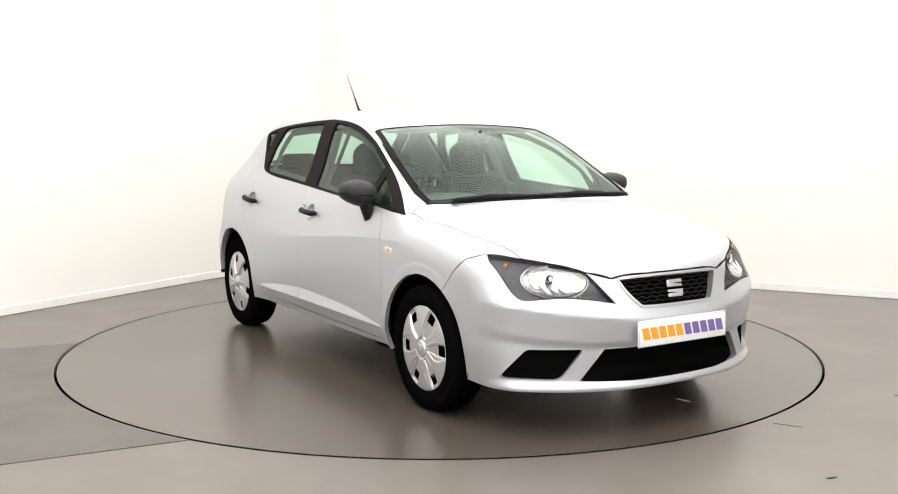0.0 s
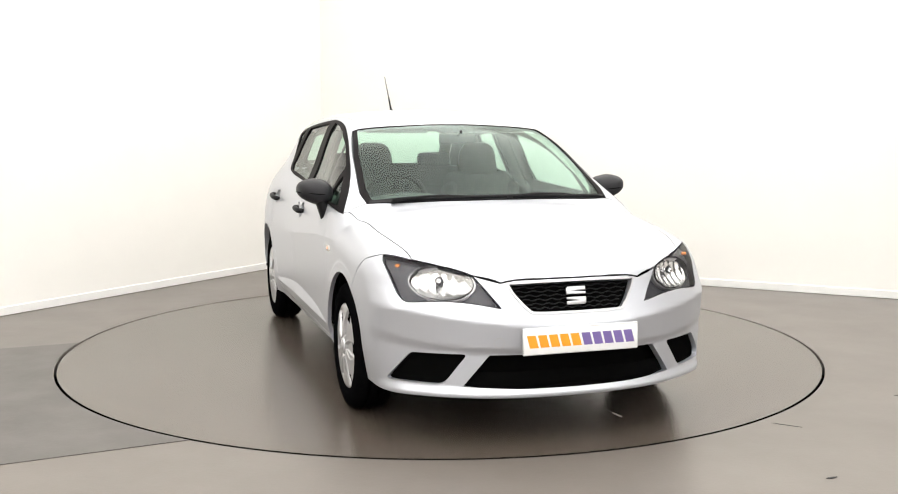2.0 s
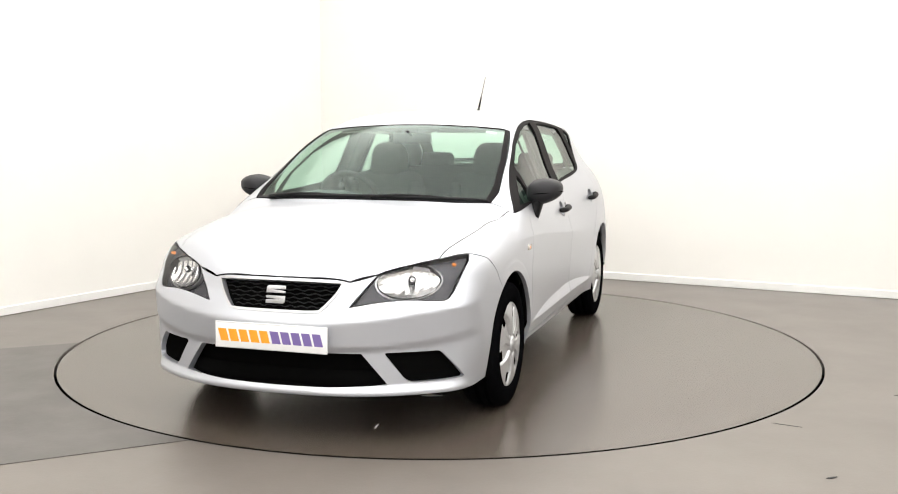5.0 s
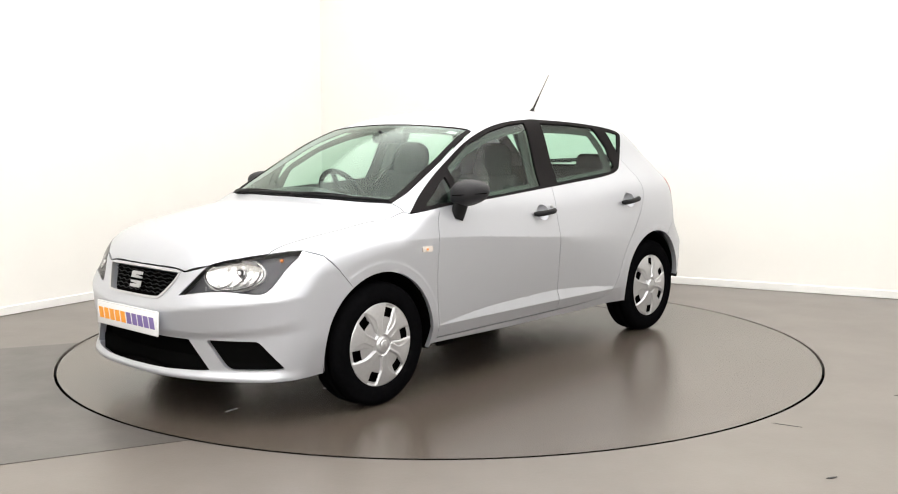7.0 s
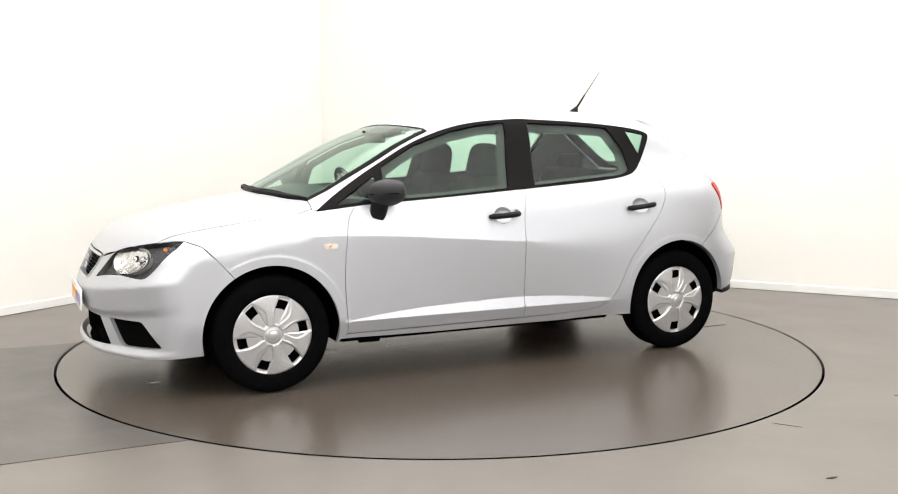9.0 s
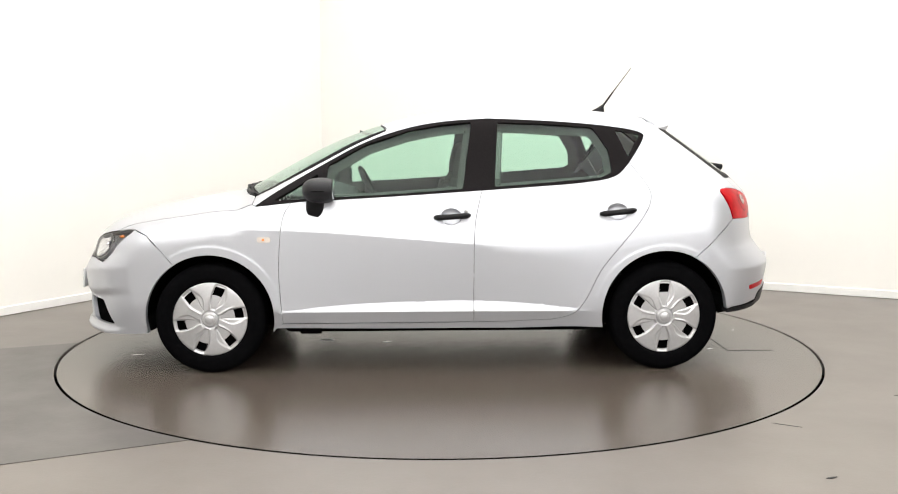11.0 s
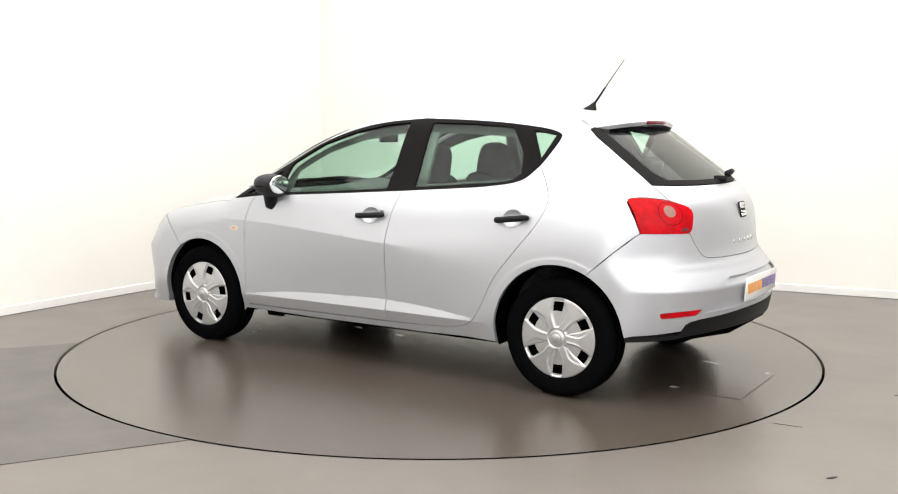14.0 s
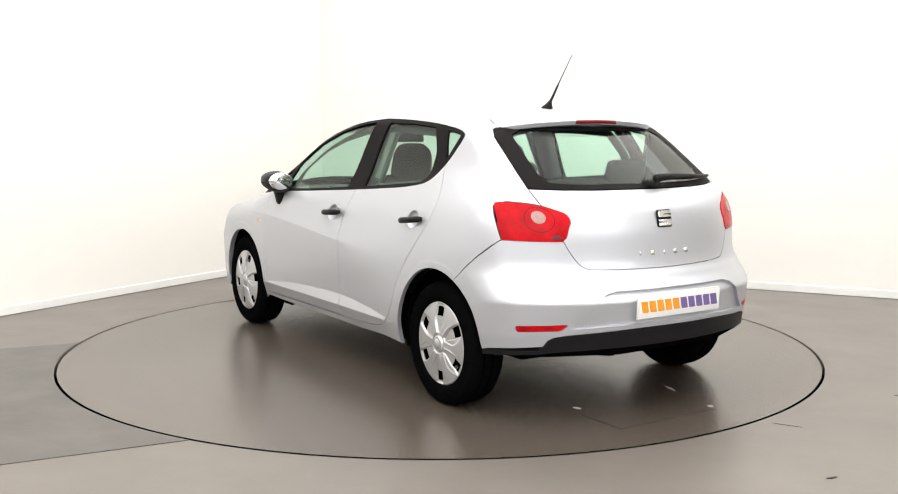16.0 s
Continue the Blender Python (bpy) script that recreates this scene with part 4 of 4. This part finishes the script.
def build_spoiler():
    rings = []
    for k in range(33):
        y = -.505 + 1.01 * k / 32
        e = float(step(.40, .505, np.array(abs(y))))
        zr = lambda x: float(ROOF(np.array(x))) - .13 * y * y
        xf, xt = -1.205 + .05 * y * y, -1.405 + .40 * y * y + .045 * e
        zt = zr(xf) - .036 - .005 * e
        rings.append([(xf, y, zr(xf) + .001), ((xf + xt) / 2, y, (zr(xf) + zt) / 2 + .009), (xt + .01, y, zt + .004), (xt, y, zt - .004), (xt + .008, y, zt - .024), (xt + .06, y, zt - .034),
                      (xf - .01, y, zr(xf) - .035)])
    sp = sharp(link("roof_spoiler", loft(rings), PAINT, car, "body-coloured lip spoiler over the rear window"), 50)
    bl = loft([[(-1.400 + .4 * y * y - d, y, z - .13 * y * y) for d, z in ((-.02, 1.343), (.004, 1.343), (.008, 1.352), (.004, 1.361), (-.02, 1.363))] for y in [-.13 + .26 * k / 10 for k in range(11)]])
    link("brake_light", bl, DARKRED, sp, "dark red high-level brake light")


def door_fittings(s):
    for name, x0, z0, tilt in (("front_door", -.074, .850, 3), ("rear_door", -.972, .872, 5)):
        door = [o for o in car.children if o.name.startswith(name)][0 if s > 0 else 1]
        y = float(side(np.array(x0), np.array(z0)))
        pts = []
        for k in range(13):
            u = k / 12 * 2 - 1
            pts.append((x0 + .094 * u, s * (y + .006 + .030 * (1 - abs(u) ** 4)), z0 - .006 * u * tilt / 3))
        h = tube(pts, [.010] + [.0155] * 11 + [.010], 12)
        link("door_handle", h, BLACK, door, "black plastic pull handle")
        lock = lathe([(0, .004), (.010, .003), (.011, -.004)], 20)
        bmesh.ops.translate(lock, vec=(x0 - .075, s * (y + .004), z0 + .028), verts=lock.verts)
        if name == "front_door":
            link("lock", lock, CAPM, door)


def mirror(s):
    """A door mirror: rounded cap, darker foot, glass to the rear."""
    bm = bmesh.new()
    nu, nv = 36, 20
    rows = []
    for j in range(nv + 1):
        v = -math.pi / 2 + math.pi * j / nv
        row = []
        for k in range(nu):
            u = 2 * math.pi * k / nu
            c = lambda a, e: math.copysign(abs(math.cos(a)) ** e, math.cos(a))
            q = lambda a, e: math.copysign(abs(math.sin(a)) ** e, math.sin(a))
            x, y, z = .10 * c(v, .9) * c(u, .9), .094 * c(v, .8) * q(u, .8), .068 * q(v, .75)
            z *= 1 - .28 * max(y, 0) / .094
            z += .012 * (y / .094) - .006
            x = max(x, -.060 + .06 * y) - .10 * max(y, 0)
            row.append(bm.verts.new((.625 + x, s * (.846 + y), 1.000 + z)))
        rows.append(row)
    for p, q in zip(rows, rows[1:]):
        for k in range(nu):
            bm.faces.new((p[k], p[(k + 1) % nu], q[(k + 1) % nu], q[k]))
    bmesh.ops.remove_doubles(bm, verts=bm.verts, dist=1e-4)
    bmesh.ops.recalc_face_normals(bm, faces=bm.faces)
    m = sharp(link("door_mirror", bm, GREYP, car, "unpainted dark grey door mirror"), 45)
    seam = []
    for k in range(41):
        u = -1.2 + 2.9 * k / 40
        seam.append((.625 + .101 * math.cos(u) - .10 * max(.095 * math.sin(u), 0), s * (.846 + .095 * math.sin(u)), .985 + .008 * math.sin(u)))
    link("cap_joint", tube(seam, .0022, 6), MATT, m)
    foot = []
    for t in range(7):
        f = t / 6
        cx, cy, cz = .655 + .015 * f, .826 - .036 * f, .960 - .105 * f
        rx, ry = .050 - .006 * f, .030 + .004 * f
        foot.append([(cx + rx * math.cos(a), s * (cy + ry * math.sin(a)), cz + .012 * math.cos(a) * f) for a in np.linspace(0, 2 * math.pi, 21)[:-1]])
    link("mirror_foot", loft(foot), BLACK, m, "black mirror foot")
    gl = lathe([(0, 0), (.054, 0), (.057, .003)], 32, "X")
    bmesh.ops.transform(gl, matrix=pose(.5565, s * .843, 1.0) @ Matrix.Diagonal((1, 1.38, .92, 1)), verts=gl.verts)
    link("mirror_glass", gl, MIRROR, m, "reflective mirror glass")


def number_plate(name, m, parent_label):
    """A white show plate with slanted printed blocks, orange then violet."""
    pl = link(name, rbox((.010, .524, .113), (0, 0, 0), .004, 2), PLATE, car, parent_label)
    pl.matrix_local = m
    for k in range(10):
        y = .220 - k * .0485 - (.002 if k > 4 else 0)
        w, h, sl = .0385, .052, .014
        poly = [(y - w / 2 - sl / 2, -h / 2), (y + w / 2 - sl / 2, -h / 2), (y + w / 2 + sl / 2, h / 2), (y - w / 2 + sl / 2, h / 2)]
        bm = prism([(-a, b) for a, b in poly], .0012, pose(.0050, 0, 0, 90, 0, 90), .0)
        link("printed_block", bm, ORANGE if k < 5 else VIOLET, pl, "", False)
    link("plate_rim", tube([(.003, -.259, -.053), (.003, .259, -.053), (.003, .259, .053), (.003, -.259, .053), (.003, -.259, -.053)], .0022, 6), CAPM, pl)
    return pl


def emblem(name, m, w, h, material):
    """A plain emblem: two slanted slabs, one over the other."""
    parts = [[(-.5, .08), (.5, .08), (.5, .20), (-.22, .28), (.5, .30), (.5, .5), (-.40, .5), (-.5, .40)], [(.5, -.08), (-.5, -.08), (-.5, -.20), (.22, -.28), (-.5, -.30), (-.5, -.5), (.40, -.5), (.5, -.40)]]
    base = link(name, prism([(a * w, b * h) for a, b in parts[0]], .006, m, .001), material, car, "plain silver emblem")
    link("emblem_slab", prism([(a * w, b * h) for a, b in parts[1]], .006, m, .001), material, base)


def build_fittings():
    build_spoiler()
    for s in (1, -1):
        door_fittings(s)
        mirror(s)
    number_plate("front_plate", pose(2.083, 0, .447, 0, -2, 0), "white show plate with orange and violet print")
    number_plate("rear_plate", pose(-1.985, 0, .527, 0, 4, 180), "white show plate with orange and violet print")
    emblem("front_emblem", pose(2.024, 0, .620, 90, 0, 90) @ Matrix.Rotation(radians(-14), 4, "X"), .088, .076, CAPM)
    emblem("rear_emblem", pose(-1.873, 0, .905, 90, 0, -90) @ Matrix.Rotation(radians(-12), 4, "X") @ Matrix.Translation((0, 0, .004)), .078, .070, CHROME)
    link("emblem_backing", prism(rounded([(-.045, -.041), (.045, -.041), (.045, .041), (-.045, .041)], .012), .004, pose(-1.873, 0, .905, 90, 0, -90) @ Matrix.Rotation(radians(-12), 4, "X")), BLACK, car, "dark emblem backing plate", False)
    for k in range(5):
        y = .155 - k * .072
        x = float(RR([(abs(y), .752)])[0, 0])
        link("model_bar", rbox((.006, .024 if k in (1, 3, 4) else .009, .021), (x - .002, y, .752), .002, 1), CHROME, car, "small raised chrome bar")
    # aerial
    base = loft([[(-1.0 - d + r * 1.7 * math.cos(a), r * math.sin(a), z) for a in np.linspace(0, 2 * math.pi, 17)[:-1]] for r, z, d in ((.026, 1.418, .0), (.022, 1.435, .006), (.012, 1.450, .02), (.006, 1.468, .035))])
    aerial = link("aerial", base, BLACK, car, "black roof aerial")
    link("aerial_spring", tube([(-1.03, 0, 1.455), (-1.095, 0, 1.545)], [.007, .0055], 10), BLACK, aerial)
    link("aerial_rod", tube([(-1.095, 0, 1.545), (-1.206, 0, 1.694)], [.0034, .0022], 8), GREYP, aerial)
    # wipers
    for y0, y1 in ((.08, .64), (-.50, .06)):
        pts = [(1.118 - .30 * (y0 + (y1 - y0) * k / 12) ** 2 - .008, y0 + (y1 - y0) * k / 12) for k in range(13)]
        P = T([(a, abs(b)) for a, b in pts])
        P[:, 1] = [b for _, b in pts]
        w = link("windscreen_wiper", tube([tuple(p + np.array([.012, 0, .004])) for p in P], [.005] + [.008] * 11 + [.004], 8), BLACK, car, "black windscreen wiper")
        link("wiper_arm", tube([tuple(P[0] + np.array([.02, -.04, .002])), tuple(P[3] + np.array([.012, 0, .014])), tuple(P[7] + np.array([.008, 0, .012]))], [.010, .007, .005], 8), BLACK, w)
        link("wiper_pivot", rbox((.026, .034, .018), tuple(P[0] + np.array([.016, -.03, -.006])), .006, 2), BLACK, w)
    rw = link("rear_wiper", loft([[(-1.770 + dx, -.03 + dy, z) for dx, dy in ((-.012, -.035), (-.012, .03), (.05, .03), (.05, -.03))] for z in (1.048, 1.060, 1.074)]), BLACK, car, "black rear wiper")
    link("wiper_arm", tube([(-1.785, -.03, 1.085), (-1.765, -.16, 1.094), (-1.715, -.34, 1.088), (-1.64, -.54, 1.082)], [.019, .014, .010, .006], 10), BLACK, rw)
    link("wiper_blade", tube([(-1.735, -.17, 1.080), (-1.705, -.34, 1.078), (-1.625, -.55, 1.076)], [.006, .008, .004], 8), BLACK, rw)
    # cowl and washer jets
    cw = both(cat(T([(1.134, 0), (1.128, .15), (1.10, .328), (1.06, .50), (1.005, .64), (.985, .64), (1.03, .50), (1.065, .328), (1.09, .15), (1.095, 0)])))
    cw[np.abs(cw[:, 1]) < 2e-3, 1] = 0
    panel("scuttle", [cw], "top", BLACK, car, "black scuttle panel under the wipers", gap=.001, depth=.01, lift=.004)
    # sticker
    panel("sticker", [T([(.335, .445), (.333, .505), (.365, .512), (.367, .450)])], "top", PLATE, [o for o in car.children if o.name.startswith("windscreen")][0], "small white tax sticker", gap=0, depth=0, lift=-.008)


def seat(y):
    s = link("front_seat", rbox((.50, .48, .17), (.17, y, .48), .06, 4, Matrix.Rotation(radians(-8), 4, "Y")), SEAT, car, "dark grey cloth front seat with headrest")
    link("backrest", rbox((.15, .46, .62), (-.10, y, .75), .065, 4, Matrix.Rotation(radians(-13), 4, "Y")), SEAT, s)
    for d in (-1, 1):
        link("bolster", rbox((.19, .07, .50), (-.08, y + d * .205, .74), .033, 4, Matrix.Rotation(radians(-13), 4, "Y")), SEAT, s)
        link("headrest_post", tube([(-.16, y + d * .06, 1.0), (-.175, y + d * .06, 1.08)], .006, 8), CHROME, s)
    rest = rbox((.15, .25, .24), (-.180, y, 1.118), .07, 4, Matrix.Rotation(radians(-10), 4, "Y"))
    for v in rest.verts:                     # narrower towards the top
        v.co.y = y + (v.co.y - y) * (1 - 1.6 * max(v.co.z - 1.12, 0))
    link("headrest", rest, SEAT, s)


def build_cabin():
    for y in (.34, -.34):
        seat(y)
    bench = link("rear_bench", rbox((.50, 1.24, .16), (-.80, 0, .50), .06, 4), SEAT, car, "dark grey cloth rear bench seat")
    link("backrest", rbox((.14, 1.22, .56), (-1.10, 0, .79), .055, 4, Matrix.Rotation(radians(-20), 4, "Y")), SEAT, bench)
    for y in (.37, -.37):
        link("headrest", rbox((.09, .25, .14), (-1.215, y, 1.085), .04, 4, Matrix.Rotation(radians(-14), 4, "Y")), SEAT, bench)
    link("parcel_shelf", rbox((.42, 1.06, .03), (-1.42, 0, .975), .01, 2), SEAT, car, "grey parcel shelf")
    for s in (1, -1):
        link("luggage_trim", rbox((.62, .03, .27), (-1.42, s * .60, .825), .012, 2, Matrix.Rotation(radians(s * 9), 4, "Z")), DASH, car)
    # dashboard
    prof = [(1.02, .935), (.80, .955), (.62, .945), (.52, .915), (.47, .85), (.50, .72), (.60, .60), (1.02, .60)]
    rings = []
    for k in range(15):
        y = -.67 + 1.34 * k / 14
        hump = .035 * math.exp(-((y + .36) / .17) ** 2)
        rings.append([(x, y * (1 - .08 * max(x - .6, 0)), z + (hump if .5 < x < .85 and z > .8 else 0)) for x, z in prof])
    dash = link("dashboard", loft(rings), DASH, car, "dark grey plastic dashboard")
    sharp(dash, 40)
    for y in (.50, .06, -.07, -.56):
        vt = lathe([(.0, .004), (.03, .004), (.036, .01), (.040, .0)], 24, "X")
        bmesh.ops.transform(vt, matrix=pose(.497, y, .88, 0, 200, 0), verts=vt.verts)
        link("air_vent", vt, BLACK, dash)
    link("centre_console", rbox((.50, .18, .30), (.42, 0, .52), .04, 3), DASH, car)
    m = pose(.40, -.36, .905, 0, -64, 0)
    rim = lathe([(.182 + .0155 * math.cos(a), .0155 * math.sin(a)) for a in np.linspace(0, 2 * math.pi, 13)[:-1]], 56, "Z", True)
    bmesh.ops.transform(rim, matrix=m, verts=rim.verts)
    sw = link("steering_wheel", rim, BLACK, car, "black three-spoke steering wheel")
    hub = rbox((.14, .15, .05), (0, 0, -.015), .022, 3)
    bmesh.ops.transform(hub, matrix=m, verts=hub.verts)
    link("hub", hub, BLACK, sw)
    for a in (0, 180, 270):
        sp = rbox((.12, .035, .014), (.12, 0, -.008), .006, 2)
        bmesh.ops.transform(sp, matrix=m @ pose(0, 0, 0, 0, 0, a + 90), verts=sp.verts)
        link("spoke", sp, BLACK, sw)
    link("steering_column", tube([(.62, -.36, .83), (.42, -.36, .90)], .035, 14), BLACK, sw)
    rv = link("rear_view_mirror", rbox((.028, .225, .062), (.385, .018, 1.268), .013, 3, pose(0, 0, 0, 0, 8, 8)), GREYP, car, "interior rear-view mirror")
    link("mirror_stem", tube([(.395, .018, 1.285), (.46, .018, 1.305)], .008, 8), GREYP, rv)
    for s in (1, -1):
        link("sun_visor", rbox((.13, .36, .012), (.20, s * .30, 1.318), .005, 2, pose(0, 0, 0, 0, 16, 0)), LINING, car)
        lin = cat(S(BELT_F[2:]), S(DOOR_MID), S([(.30, .30)]), S(DOOR_FRONT[::-1]))
        panel("door_lining", [lin], "side", DASH, car, gap=.01, depth=0, lift=-.055, sgn=s, grid=.06)
        lin = cat(S(BELT_R[:-2]), S(DOOR_REAR[6:]), S([(-.40, .30)]), S(DOOR_MID[::-1]))
        panel("door_lining", [lin], "side", DASH, car, gap=.01, depth=0, lift=-.055, sgn=s, grid=.06)
        link("b_pillar_lining", loft([[(x + dx, s * (y + dy), z) for dx, dy in ((-.085, .02), (-.07, -.025), (.05, -.025), (.065, .02))] for x, y, z in ((-.25, .665, .95), (-.262, .60, 1.12), (-.275, .535, 1.30))]), LINING, car)
        link("seat_belt", rbox((.045, .006, .46), (-.235, s * .56, 1.08), .002, 1, Matrix.Rotation(radians(s * 24), 4, "X")), GREYP, car)
    half = T([(.28, 0), (.27, .45), (-.3, .50), (-1.0, .48), (-1.15, .42), (-1.16, 0)])
    half[0, 1] = half[-1, 1] = 0
    panel("roof_lining", [both(half)], "top", LINING, car, "pale grey roof lining", gap=0, depth=0, lift=-.03, grid=.08)


build_body()
build_wheels()
build_underside()
build_fittings()
build_cabin()
hatch(-1.846, .026, .272, .59, 0)
# small pale flecks laid on the disc
for x, y, l, w, a in ((-1.60, -.37, .09, .004, -15), (-1.62, .265, .04, .010, 20), (1.22, .36, .09, .018, -75), (.71, -.08, .09, .022, -22), (-1.94, -.29, .025, .008, 40),
                     (1.79, .295, .07, .005, 8), (.33, -.02, .05, .010, 12)):
    fleck = [(l / 2 * math.cos(b) * (1 + .25 * math.sin(3 * b)), w / 2 * math.sin(b) * (1 + .2 * math.cos(4 * b))) for b in [k * math.pi / 9 for k in range(18)]]
    link("pale_chip", prism(fleck, .001, pose(x, y, .0006, 0, 0, a)), SKIRTM, turntable, "small pale fleck on the turntable", False)


def motions():
    for thing, ox, oy in ((turntable, 0, 0), (car, OFF_X, OFF_Y)):
        rows = []
        for t, a in TURN:
            c, s = math.cos(radians(a)), math.sin(radians(a))
            rows.append((t, pose(c * ox - s * oy, s * ox + c * oy, 0, 0, 0, a)))
        walk(thing, rows)


motions()
